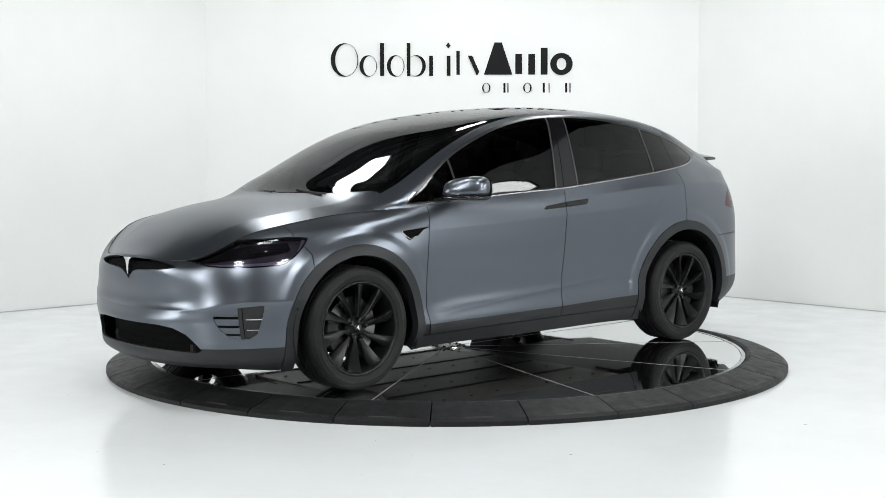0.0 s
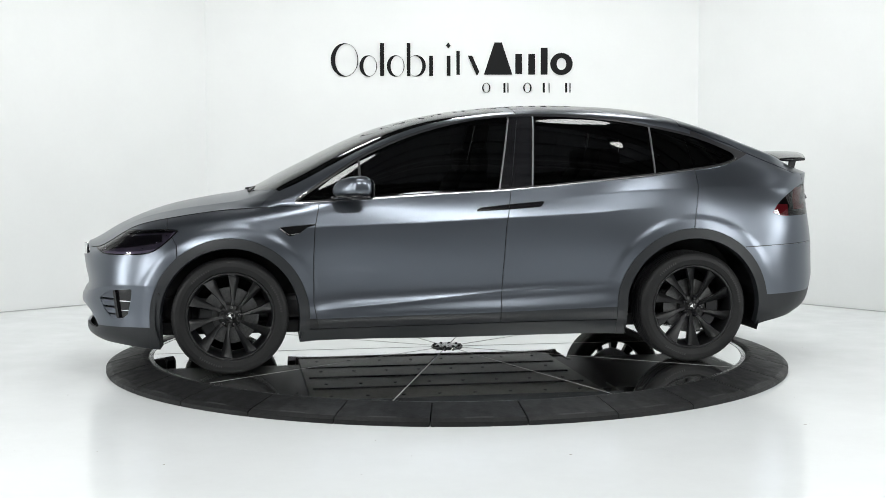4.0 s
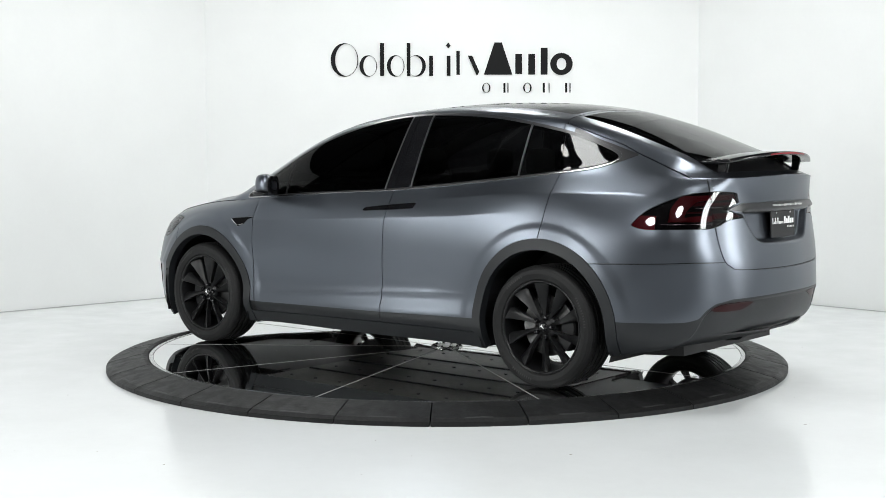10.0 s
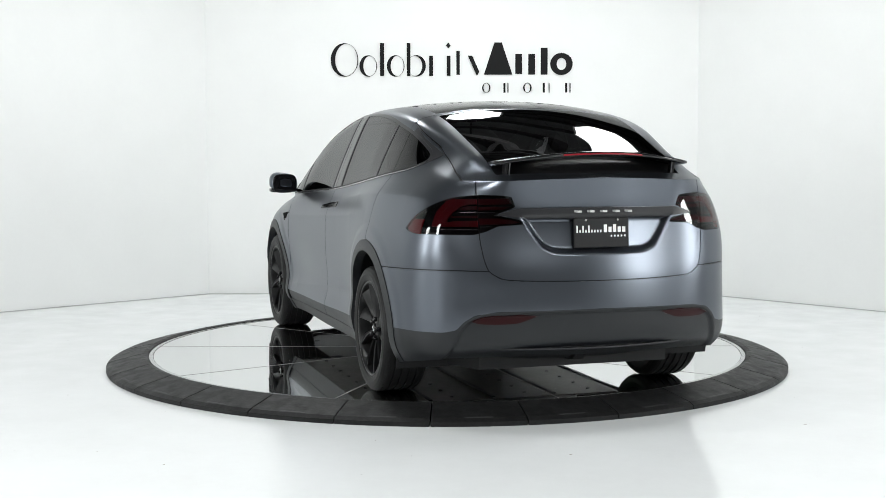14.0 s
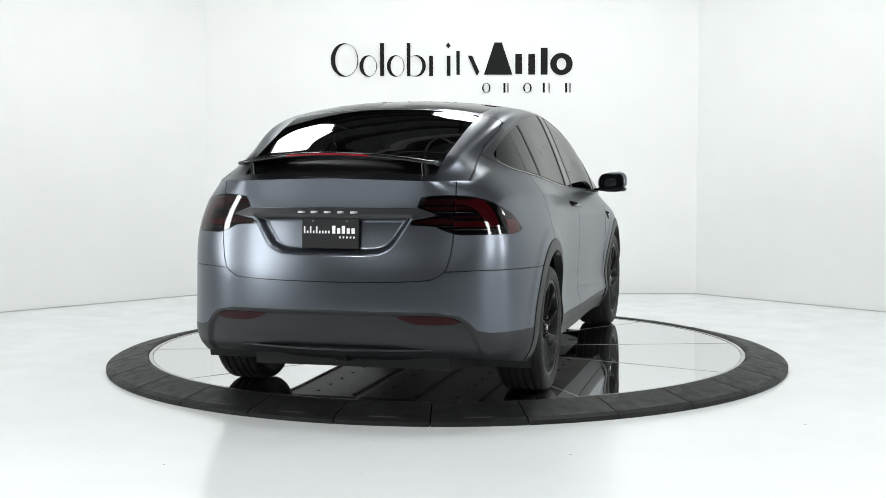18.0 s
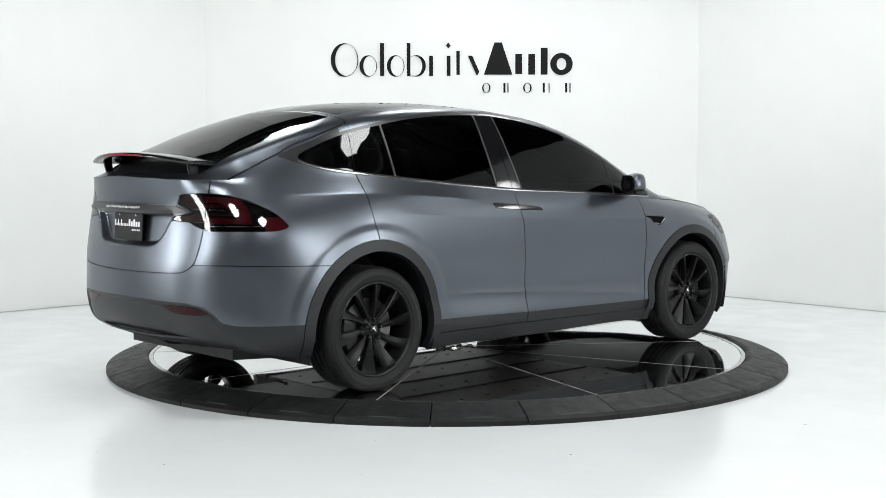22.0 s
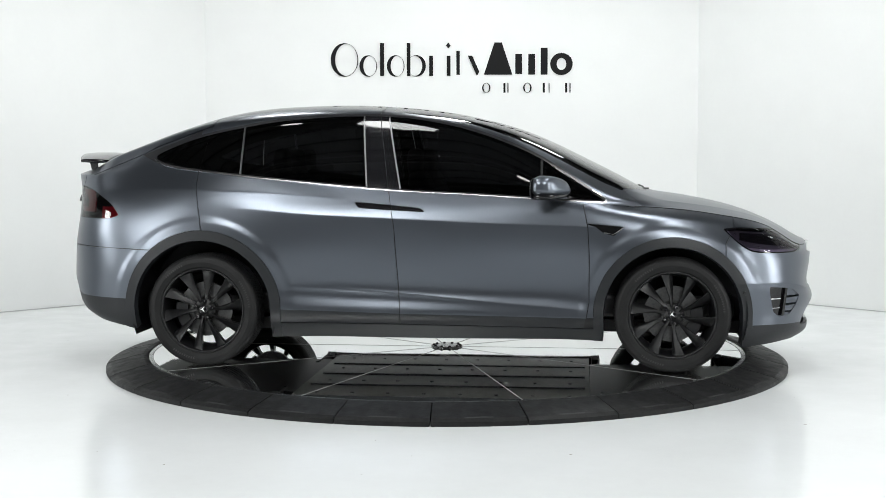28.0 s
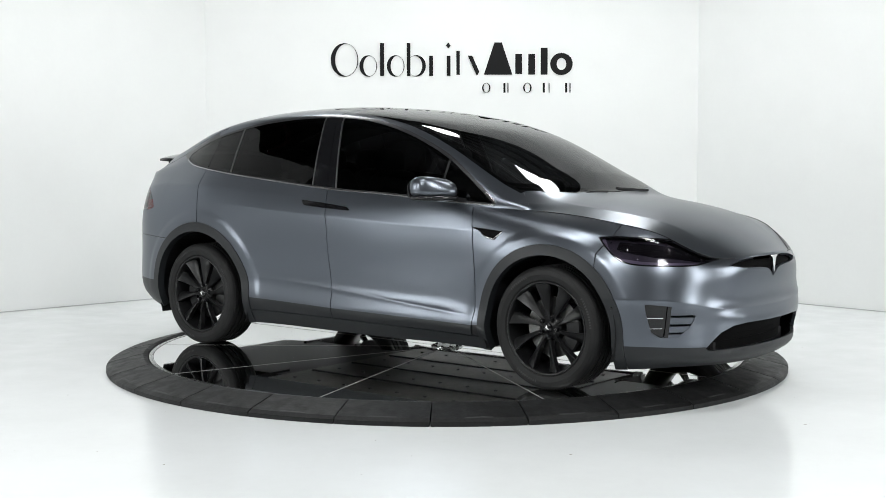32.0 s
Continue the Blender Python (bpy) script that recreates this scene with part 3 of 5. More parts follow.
class Sheet:
    """A polygon sheet with smooth normals that can be cut along level lines of a field."""

    def __init__(self, verts, norms, faces):
        self.v, self.n, self.f = verts, norms, faces

    @staticmethod
    def from_grid(g):
        du, dv = np.gradient(g, axis=1), np.gradient(g, axis=0)
        nn = np.cross(du, dv)
        ln = np.linalg.norm(nn, axis=2)[..., None]
        nn = nn / np.maximum(ln, 1e-9)
        nv, nu = g.shape[:2]
        i = np.arange(nv * nu).reshape(nv, nu)
        q = np.stack([i[:-1, :-1], i[:-1, 1:], i[1:, 1:], i[1:, :-1]], -1).reshape(-1, 4)
        return Sheet(g.reshape(-1, 3), nn.reshape(-1, 3), [tuple(a) for a in q.tolist()])

    def cut(self, field):
        """The part of the sheet where the field is positive; joint fields are cut one after another."""
        if isinstance(field, Joint):
            out = self
            for f in field.parts:
                out = out.cut(f)
            return out
        if not len(self.v):
            return self
        val = field(self.v)
        pos = val > 0
        verts, norms, faces = [], [], []
        where, edges = {}, {}

        def keep(i):
            if i not in where:
                where[i] = len(verts)
                verts.append(self.v[i]), norms.append(self.n[i])
            return where[i]

        def cross(i, j):
            k = (i, j) if i < j else (j, i)
            if k not in edges:
                t = val[k[0]] / (val[k[0]] - val[k[1]])
                edges[k] = len(verts)
                verts.append(self.v[k[0]] * (1 - t) + self.v[k[1]] * t)
                norms.append(self.n[k[0]] * (1 - t) + self.n[k[1]] * t)
            return edges[k]

        for f in self.f:
            ins = [pos[i] for i in f]
            if all(ins):
                faces.append(tuple(keep(i) for i in f))
            elif any(ins):
                out = []
                for a in range(len(f)):
                    i, j = f[a], f[(a + 1) % len(f)]
                    if pos[i]:
                        out.append(keep(i))
                    if pos[i] != pos[j]:
                        out.append(cross(i, j))
                if len(out) > 2:
                    faces.append(tuple(out))
        if not verts:
            return Sheet(np.zeros((0, 3)), np.zeros((0, 3)), [])
        return Sheet(np.array(verts), np.array(norms), faces)

    def near(self, lo, hi):
        """A quick cut to the faces that touch a box."""
        ok = np.all((self.v >= lo) & (self.v <= hi), axis=1)
        return Sheet(self.v, self.n, [f for f in self.f if any(ok[i] for i in f)])

    def mirrored(self):
        return Sheet(self.v * (1, -1, 1), self.n * (1, -1, 1), [f[::-1] for f in self.f])

    def plus(self, o):
        k = len(self.v)
        return Sheet(np.concatenate([self.v, o.v]), np.concatenate([self.n, o.n]), self.f + [tuple(i + k for i in f) for f in o.f])

    def moved(self, d):
        """Pushed along the normals by d (negative is inwards)."""
        n = self.n / np.maximum(np.linalg.norm(self.n, axis=1), 1e-9)[:, None]
        return Sheet(self.v + n * d, self.n, self.f)


def blend_shoulder(low, lo_grid, up, up_grid, rows=7):
    """Turns the normals on both sides of the rear shoulder towards each other, so that the panels flow into one another."""
    lv, lu = lo_grid.shape[:2]
    uv_, uu = up_grid.shape[:2]
    ln, un = low.n.reshape(lv, lu, 3), up.n.reshape(uv_, uu, 3)
    pick = np.linspace(0, lu - 1, uu)
    edge_up = np.stack([np.interp(np.arange(lu), pick, un[rows - 2, :, i]) for i in range(3)], 1)
    mid = ln[-1] + edge_up
    mid /= np.linalg.norm(mid, axis=1)[:, None]
    e = lo_grid[-1]
    far = np.clip((-e[:, 0] - 1.3) / 0.4, 0, 1) * np.clip((e[:, 1] - 0.48) / 0.12, 0, 1)
    mid_up = np.stack([np.interp(pick, np.arange(lu), mid[:, i]) for i in range(3)], 1)
    far_up = np.interp(pick, np.arange(lu), far)
    for k in range(rows):
        w = (1 - k / rows) ** 1.5
        ln[-1 - k] = ln[-1 - k] * (1 - w * far)[:, None] + mid * (w * far)[:, None]
        un[k] = un[k] * (1 - w * far_up)[:, None] + mid_up * (w * far_up)[:, None]


def panel(name, sh, mat, parent, label="", depth=0.012, crown=0.0):
    """Makes a sheet into a panel part: a smooth skin with turned-in edges of that depth."""
    used = sorted({i for f in sh.f for i in f})
    if not used:
        return None
    at = {i: k for k, i in enumerate(used)}
    v, n = sh.v[used], sh.n[used]
    n = n / np.maximum(np.linalg.norm(n, axis=1), 1e-9)[:, None]
    faces = [tuple(at[i] for i in f) for f in sh.f]
    count = {}
    for f in faces:
        for a in range(len(f)):
            i, j = f[a], f[(a + 1) % len(f)]
            count[(i, j)] = count.get((i, j), 0) + 1
    rim = [(i, j) for i, j in count if (j, i) not in count]
    verts, norms = [v], [n]
    if depth:
        top, low, k = {}, {}, len(v)
        ids = sorted({i for e in rim for i in e})
        for a, i in enumerate(ids):
            top[i], low[i] = k + a, k + len(ids) + a
        acc = {i: np.zeros(3) for i in ids}
        for i, j in rim:
            side = np.cross(v[j] - v[i], n[i])
            acc[i] += side
            acc[j] += side
        out = np.array([acc[i] / max(np.linalg.norm(acc[i]), 1e-9) for i in ids]) if ids else np.zeros((0, 3))
        verts += [v[ids], v[ids] - n[ids] * depth] if ids else []
        norms += [out, out] if ids else []
        faces = faces + [(top[j], top[i], low[i], low[j]) for i, j in rim]
    v, n = np.concatenate(verts), np.concatenate(norms)
    me = bpy.data.meshes.new(name)
    me.from_pydata(v.tolist(), [], faces)
    me.update()
    me.shade_smooth()
    me.normals_split_custom_set_from_vertices(n.tolist())
    me.materials.append(mat)
    ob = new(name, me)
    ob.parent = parent
    if label:
        ob["label"] = label
    return ob


def smooth_loop(pts, steps=6):
    """A closed Catmull-Rom loop through pts; a point given twice stays a corner."""
    p = [np.array(a, float) for a in pts]
    n, out = len(p), []
    for i in range(n):
        a, b, c, d = p[i - 1], p[i], p[(i + 1) % n], p[(i + 2) % n]
        if np.allclose(b, c):
            continue
        for k in range(steps):
            t = k / steps
            out.append(0.5 * (2 * b + (c - a) * t + (2 * a - 5 * b + 4 * c - d) * t * t + (3 * b - 3 * c + d - a) * t ** 3))
    return np.array(out)


def inside(poly, axes=(0, 2), grow=0.0):
    """A field: the signed distance to an outline seen along one axis, positive inside."""
    poly = np.asarray(poly, float)
    a, b = poly, np.roll(poly, -1, axis=0)

    def field(v):
        p = v[:, list(axes)]
        d = np.full(len(p), 1e9)
        odd = np.zeros(len(p), bool)
        for s, e in zip(a, b):
            w = e - s
            q = p - s
            t = np.clip((q @ w) / max(w @ w, 1e-12), 0, 1)
            d = np.minimum(d, np.linalg.norm(q - t[:, None] * w, axis=1))
            hit = (s[1] > p[:, 1]) != (e[1] > p[:, 1])
            odd ^= hit & (p[:, 0] < (e[0] - s[0]) * (p[:, 1] - s[1]) / (e[1] - s[1] if e[1] != s[1] else 1e-12) + s[0])
        return np.where(odd, d, -d) + grow
    return field


class Joint:
    """Where all of several fields are positive."""

    def __init__(self, parts):
        self.parts = parts

    def __call__(self, v):
        return np.min([f(v) for f in self.parts], axis=0)


def both(*fs):
    return Joint(fs)


def band(f, half):
    """A narrow band on both sides of a field's zero line."""
    return Joint((lambda v: f(v) + half, lambda v: half - f(v)))


def either(*fs):
    return lambda v: np.max([f(v) for f in fs], axis=0)


def outside(f, gap=0.0):
    return lambda v: -f(v) - gap


def over(axis, val, sign=1):
    return lambda v: sign * (v[:, axis] - val)


def curve_line(xs, zs, axis=0, of=2, sign=1):
    """A field: above (sign 1) or below a line z(x) given by a few points."""
    return lambda v: sign * (v[:, of] - np.interp(v[:, axis], xs, zs))


def disc_at(x, z, rx, rz=None):
    rz = rz or rx
    return lambda v: (1 - np.sqrt(((v[:, 0] - x) / rx) ** 2 + ((v[:, 2] - z) / rz) ** 2)) * rx


RECESS = smooth_loop([(-0.435, 1.045), (-0.435, 1.045), (-0.345, 0.905), (-0.285, 0.855), (-0.18, 0.84), (0.18, 0.84), (0.285, 0.855), (0.345, 0.905), (0.435, 1.045), (0.435, 1.045)])
VALANCE = smooth_loop([(-0.78, 0.28), (-0.78, 0.28), (-0.735, 0.44), (-0.70, 0.495), (-0.645, 0.53), (-0.54, 0.548), (0.0, 0.556), (0.54, 0.548), (0.645, 0.53), (0.70, 0.495), (0.735, 0.44), (0.78, 0.28), (0.78, 0.28), (0.66, 0.15), (-0.66, 0.15)])

GAP = 0.0028
FW, RW, HUBZ = 1.483, -1.483, 0.3595


def bar_between(bm, a, b, w, h, up=(0, 0, 1)):
    """A square bar from a to b, w wide and h high."""
    a, b = Vector(a), Vector(b)
    d = b - a
    m = d.to_track_quat("X", "Z").to_matrix().to_4x4()
    bmesh.ops.create_cube(bm, size=1.0, matrix=Matrix.Translation((a + b) / 2) @ m @ Matrix.Diagonal((d.length, w, h, 1)))
    return bm


def blob(bm, at, size, power=2.6, nu=28, nv=16, warp=None):
    """A rounded block: a superellipsoid, warped by a function of its unit coordinates."""
    rows_ = []
    pw = lambda c: math.copysign(abs(c) ** (2 / power), c)
    for i in range(nv + 1):
        f = -math.pi / 2 + math.pi * i / nv
        row = []
        for k in range(nu):
            g = 2 * math.pi * k / nu
            p = [pw(math.cos(f)) * pw(math.cos(g)), pw(math.cos(f)) * pw(math.sin(g)), pw(math.sin(f))]
            if warp:
                p = warp(*p)
            row.append(bm.verts.new([c + s * q for c, s, q in zip(at, size, p)]))
        rows_.append(row)
    for a, b in zip(rows_, rows_[1:]):
        for k in range(nu):
            bm.faces.new((a[k], a[(k + 1) % nu], b[(k + 1) % nu], b[k]))
    bmesh.ops.remove_doubles(bm, verts=bm.verts, dist=1e-5)
    bmesh.ops.recalc_face_normals(bm, faces=bm.faces)
    return bm


def build_car():
    car = thing("car", "satin dark-grey electric SUV with black wheels on the turntable", "car")
    lo_grid = lower_grid()
    low = Sheet.from_grid(lo_grid)
    rim_ = lo_grid[-1]
    on_fender = lambda v: np.where(v[:, 0] > 1.1, v[:, 1] - np.interp(v[:, 0], rim_[::-1, 0], rim_[::-1, 1]) - 0.0045, 1.0)
    up_grid = upper_grid(lo_grid[-1])
    up = Sheet.from_grid(up_grid)
    blend_shoulder(low, lo_grid, up, up_grid)

    arch = either(disc_at(FW, 0.355, 0.425), disc_at(RW, 0.365, 0.442), both(over(0, FW - 0.425), over(0, FW + 0.425, -1), over(2, 0.355, -1)), both(over(0, RW - 0.442), over(0, RW + 0.442, -1), over(2, 0.365, -1)))
    flare_f = either(disc_at(FW, 0.355, 0.485), both(over(0, FW - 0.485), over(0, FW + 0.485, -1), over(2, 0.355, -1)))
    flare_r = either(disc_at(RW, 0.365, 0.505), both(over(0, RW - 0.505), over(0, RW + 0.505, -1), over(2, 0.365, -1)))
    flare = either(flare_f, flare_r)

    # joints seen from the side
    seam_f = lambda v: np.interp(v[:, 2], (0.2, 0.27, 0.43, 0.72, 0.90, 1.05), (0.93, 0.94, 0.97, 0.97, 0.96, 0.93)) - v[:, 0]
    seam_m = lambda v: v[:, 0] - np.interp(v[:, 2], (0.2, 0.29, 0.62, 0.90, 1.12, 1.6), (-0.20, -0.21, -0.23, -0.25, -0.29, -0.365))
    seam_r = lambda v: v[:, 0] - np.interp(v[:, 2], (0.80, 0.92, 1.15, 1.24, 1.5), (-1.46, -1.485, -1.525, -1.53, -1.49))
    clad = lambda v: np.interp(v[:, 0], (-0.98, -0.2, 0.95), (0.37, 0.35, 0.335)) - v[:, 2]
    rocker = lambda v: np.interp(v[:, 0], (-1.0, -0.2, 0.95), (0.285, 0.282, 0.268)) - v[:, 2]
    inv = lambda f: (lambda v: -f(v) - GAP)
    gap = lambda f: (lambda v: f(v) - GAP)
    free = outside(flare, GAP)
    # bumper joints and lamps
    fb = lambda v: v[:, 0] - np.interp(v[:, 2], (0.30, 0.70, 0.80, 0.85, 0.90), (1.80, 1.80, 1.80, 1.83, 1.86))
    rb = lambda v: np.interp(v[:, 0], (-2.6, -2.36, -1.8, -1.0), (0.755, 0.762, 0.745, 0.74)) - v[:, 2]
    gate = inside(smooth_loop([(-0.63, 1.3), (-0.63, 1.3), (-0.635, 1.0), (-0.61, 0.80), (-0.56, 0.735), (-0.45, 0.712), (0, 0.705), (0.45, 0.712), (0.56, 0.735), (0.61, 0.80), (0.635, 1.0), (0.63, 1.3), (0.63, 1.3)]), (1, 2))
    rear_clad = lambda v: np.interp(np.abs(v[:, 1]), (0.0, 0.55, 0.66, 0.71, 0.745, 0.80, 1.0), (0.562, 0.555, 0.535, 0.50, 0.455, 0.44, 0.43)) - v[:, 2]
    front_clad = lambda v: np.interp(v[:, 0], (1.8, 2.1, 2.3, 2.5), (0.300, 0.295, 0.285, 0.245)) - v[:, 2]
    lamp_side = inside(smooth_loop([(-2.045, 0.965), (-2.045, 0.965), (-2.115, 1.04), (-2.26, 1.118), (-2.36, 1.142), (-2.45, 1.145), (-2.60, 1.14), (-2.60, 1.14), (-2.60, 0.945), (-2.60, 0.945), (-2.30, 0.945), (-2.12, 0.945)]), (0, 2))
    lamp_in = inside([(0.475, 1.135), (0.455, 1.085), (0.50, 1.068), (0.56, 1.045), (0.50, 1.03), (0.432, 1.018), (0.412, 0.998), (0.54, 0.99), (0.60, 0.962), (0.66, 0.945), (0.95, 0.945), (0.95, 1.145), (0.60, 1.145), (0.53, 1.142)], (1, 2))
    tail_lamp = both(lamp_side, over(0, -1.9, -1), either(lamp_in, over(0, -2.33)))
    head = inside(smooth_loop([(2.325, 0.776), (2.325, 0.776), (2.214, 0.846), (2.10, 0.882), (1.98, 0.890), (1.88, 0.896), (1.79, 0.890), (1.79, 0.890), (1.845, 0.835), (1.91, 0.782), (1.99, 0.748), (2.16, 0.738), (2.27, 0.742)]), (0, 2))
    head = both(head, over(1, 0.40), over(0, 1.7))
    mouth = inside([(-0.585, 0.275), (-0.50, 0.362), (-0.42, 0.395), (-0.3, 0.405), (0.3, 0.405), (0.42, 0.395), (0.50, 0.362), (0.585, 0.275), (0.56, 0.262), (0.38, 0.262), (0.0, 0.262), (-0.38, 0.262), (-0.56, 0.262)], (1, 2))
    mouth = both(mouth, over(0, 2.0))
    grille = inside(smooth_loop([(-0.43, 0.731), (-0.43, 0.731), (-0.29, 0.758), (0, 0.772), (0.29, 0.758), (0.43, 0.731), (0.43, 0.731), (0.33, 0.714), (0.14, 0.704), (0.06, 0.69), (0, 0.645), (0, 0.645), (-0.06, 0.69), (-0.14, 0.704), (-0.33, 0.714)]), (1, 2))
    grille = both(grille, over(0, 2.2))
    fog = inside([(0.665, 0.465), (0.73, 0.505), (0.79, 0.522), (0.865, 0.532), (0.855, 0.47), (0.835, 0.375), (0.805, 0.345), (0.73, 0.352), (0.69, 0.40)], (1, 2))
    fog = both(fog, over(0, 1.95))
    handle = inside([(-0.055, 0.992), (-0.085, 1.013), (-0.30, 1.035), (-0.50, 1.050), (-0.475, 1.018), (-0.30, 1.005)], (0, 2))
    badge = inside([(1.18, 0.903), (0.955, 0.921), (1.01, 0.905), (1.055, 0.868), (1.118, 0.850)], (0, 2))

    # dark shell behind the joints
    holes = either(arch, mouth, fog, head, grille, tail_lamp)
    shell = low.cut(outside(holes)).moved(-0.010)
    panel("body_shell", shell.plus(shell.mirrored()), BLACK, car, depth=0)

    def pair(name, sh, mt, label="", **k):
        a = panel(name, sh, mt, car, label, **k)
        b = panel(name, sh.mirrored(), mt, car, label, **k)
        return a, b

    def whole(name, sh, mt, label="", **k):
        return panel(name, sh.plus(sh.mirrored()), mt, car, label, **k)

    pair("front_fender", low.cut(both(free, gap(lambda v: -seam_f(v)), inv(fb), outside(head, GAP), inv(clad), outside(badge, GAP), on_fender)), PAINT)
    fdoor = low.cut(both(gap(seam_f), gap(seam_m), inv(rocker), free, outside(handle, GAP), outside(badge, GAP)))
    pair("front_door", fdoor.cut(lambda v: -clad(v)), PAINT)
    pair("front_door_cladding", fdoor.cut(clad), CLAD, "dark grey plastic door cladding")
    rdoor = low.cut(both(inv(seam_m), gap(seam_r), inv(rocker), free, outside(handle, GAP)))
    pair("rear_door", rdoor.cut(lambda v: -clad(v)), PAINT)
    pair("rear_door_cladding", rdoor.cut(clad), CLAD, "dark grey plastic door cladding")
    pair("sill_cladding", low.cut(both(gap(rocker), over(0, FW - 0.48, -1), over(0, RW + 0.5), outside(arch))), CLAD, "dark grey plastic sill")
    pair("front_arch_cladding", low.cut(both(flare_f, outside(arch))).moved(0.004), CLAD, "dark grey plastic wheel-arch trim", depth=0.05)
    pair("rear_arch_cladding", low.cut(both(flare_r, outside(arch))).moved(0.004), CLAD, "dark grey plastic wheel-arch trim", depth=0.05)
    pair("rear_quarter_panel", low.cut(both(inv(seam_r), inv(rb), free, outside(gate, GAP), outside(tail_lamp, GAP), over(0, 0, -1))), PAINT)
    pair("front_door_handle", low.cut(both(handle, gap(seam_m))).moved(0.003), GLOSSBLACK, "flush dark door handle")
    pair("rear_door_handle", low.cut(both(handle, inv(seam_m))).moved(0.003), GLOSSBLACK, "flush dark door handle")
    for b in pair("fender_vent", low.cut(badge).moved(0.002), VOID, "black triangular fender vent"):
        s = 1 if b.data.vertices[0].co.y > 0 else -1
        bm = bmesh.new()
        bar_between(bm, (1.176, s * 0.953, 0.899), (1.118, s * 0.957, 0.856), 0.004, 0.006)
        bar_between(bm, (1.118, s * 0.957, 0.856), (1.06, s * 0.956, 0.868), 0.004, 0.005)
        part("vent_edge", bm, STEEL, b, "thin bright edge")

    bump = low.cut(both(gap(fb), free, outside(head, GAP), outside(mouth), outside(grille), outside(fog), over(0, 1.5)))
    whole("front_bumper", bump.cut(lambda v: -front_clad(v)), PAINT, depth=0.02)
    whole("front_bumper_lip", bump.cut(front_clad), CLAD, "dark grey plastic bumper lip", depth=0.02)
    lg = whole("lower_grille", low.cut(both((lambda v: mouth(v) + 0.01))).moved(-0.085), VOID, "deep black lower air intake", depth=0)
    for k in range(3):
        zz = 0.295 + 0.035 * k
        bm = bmesh.new()
        w = 0.50 - 0.05 * k
        pts = [(2.335 - 0.20 * (y / 0.8) ** 2 - 0.05 * (y / 0.6) ** 4, y) for y in np.linspace(-w, w, 25)]
        for a, b in zip(pts, pts[1:]):
            bar_between(bm, (*a, zz), (*b, zz), 0.02, 0.006)
        part("grille_bar", bm, VOID, lg)
    whole("nose_grille", low.cut((lambda v: grille(v) + 0.004)).moved(-0.03), VOID, "black slim nose intake", depth=0)
    bm = bmesh.new()
    prism(bm, [(-0.045, 0.768), (0.045, 0.768), (0.020, 0.75), (0.012, 0.72), (0.0, 0.664), (-0.012, 0.72), (-0.020, 0.75)], 2.415, 2.438, "x")
    bmesh.ops.bevel(bm, geom=list(bm.edges), offset=0.003, segments=1, affect="EDGES")
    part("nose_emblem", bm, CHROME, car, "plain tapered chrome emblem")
    for a in pair("fog_pocket", low.cut((lambda v: fog(v) + 0.004)).moved(-0.035), VOID, "black bumper pocket", depth=0):
        s = 1 if a.data.vertices[0].co.y > 0 else -1
        for nm, mt, f, dz in (("fog_lamp", GLOSSBLACK, both(fog, over(1, 0.79)), -0.012), ("lamp_divider", GLOSSBLACK, both(fog, over(1, 0.775), over(1, 0.789, -1)), 0.003), *(("pocket_fin", PAINT, both(fog, over(1, 0.774, -1), over(2, z0), over(2, z1, -1)), -0.004) for z0, z1 in ((0.34, 0.364), (0.375, 0.408), (0.421, 0.457), (0.470, 0.54))), ("lamp_strip", CHROME, both(fog, over(1, 0.80), over(2, 0.452), over(2, 0.456, -1)), -0.006), ("lamp_strip", CHROME, both(fog, over(1, 0.80), over(2, 0.395), over(2, 0.398, -1)), -0.006)):
            sh = low.near((1.9, 0.6, 0.3), (2.4, 0.95, 0.6)).cut(f).moved(dz)
            panel(nm, sh if s > 0 else sh.mirrored(), mt, a, depth=0.03)

    for s in (1, -1):
        bm = bmesh.new()
        lathe(bm, [(0.0, 0.002), (0.007, 0.002), (0.009, -0.004)], 16, "y")
        part("side_sensor", bm, BLACK, car, "small round black sensor").matrix_local = pose(1.914, s * 0.949, 0.505, 0, 0, -17 * s) @ pose(0, 0, 0, 0, 0, 0 if s > 0 else 180)

    # headlamps: dark housing, projector lenses, a light blade, and a smoked cover
    hl = low.near((1.7, 0.4, 0.7), (2.4, 1.0, 0.95))
    for s in (1, -1):
        fl = (lambda q: q) if s > 0 else (lambda q: q.mirrored())
        cover = panel("headlamp", fl(hl.cut(head)), SMOKE, car, "smoked black headlamp", depth=0.004)
        panel("lamp_housing", fl(hl.cut((lambda v: head(v) + 0.004)).moved(-0.035)), LAMPHOUSE, cover, depth=0)
        panel("lamp_seal", fl(hl.cut(both(head, lambda v: 0.005 - head(v))).moved(0.001)), GLOSSBLACK, cover, depth=0.02)
        panel("lamp_reflector", fl(hl.cut(both(lambda v: head(v) - 0.016, lambda v: v[:, 2] - np.interp(v[:, 0], (1.8, 1.95, 2.1, 2.3), (0.86, 0.822, 0.796, 0.775)), over(0, 1.90))).moved(-0.026)), LAMPBLACK, cover, depth=0.008)
        blade = both((lambda v: head(v) - 0.006), either(lambda v: np.interp(v[:, 0], (1.8, 2.05, 2.35), (0.80, 0.765, 0.752)) - v[:, 2], lambda v: 1.885 - v[:, 0] + (v[:, 2] - 0.8) * -0.7))
        panel("light_blade", fl(hl.cut(blade).moved(-0.015)), LAMPVIOLET, cover, "pale violet light blade", depth=0.004)
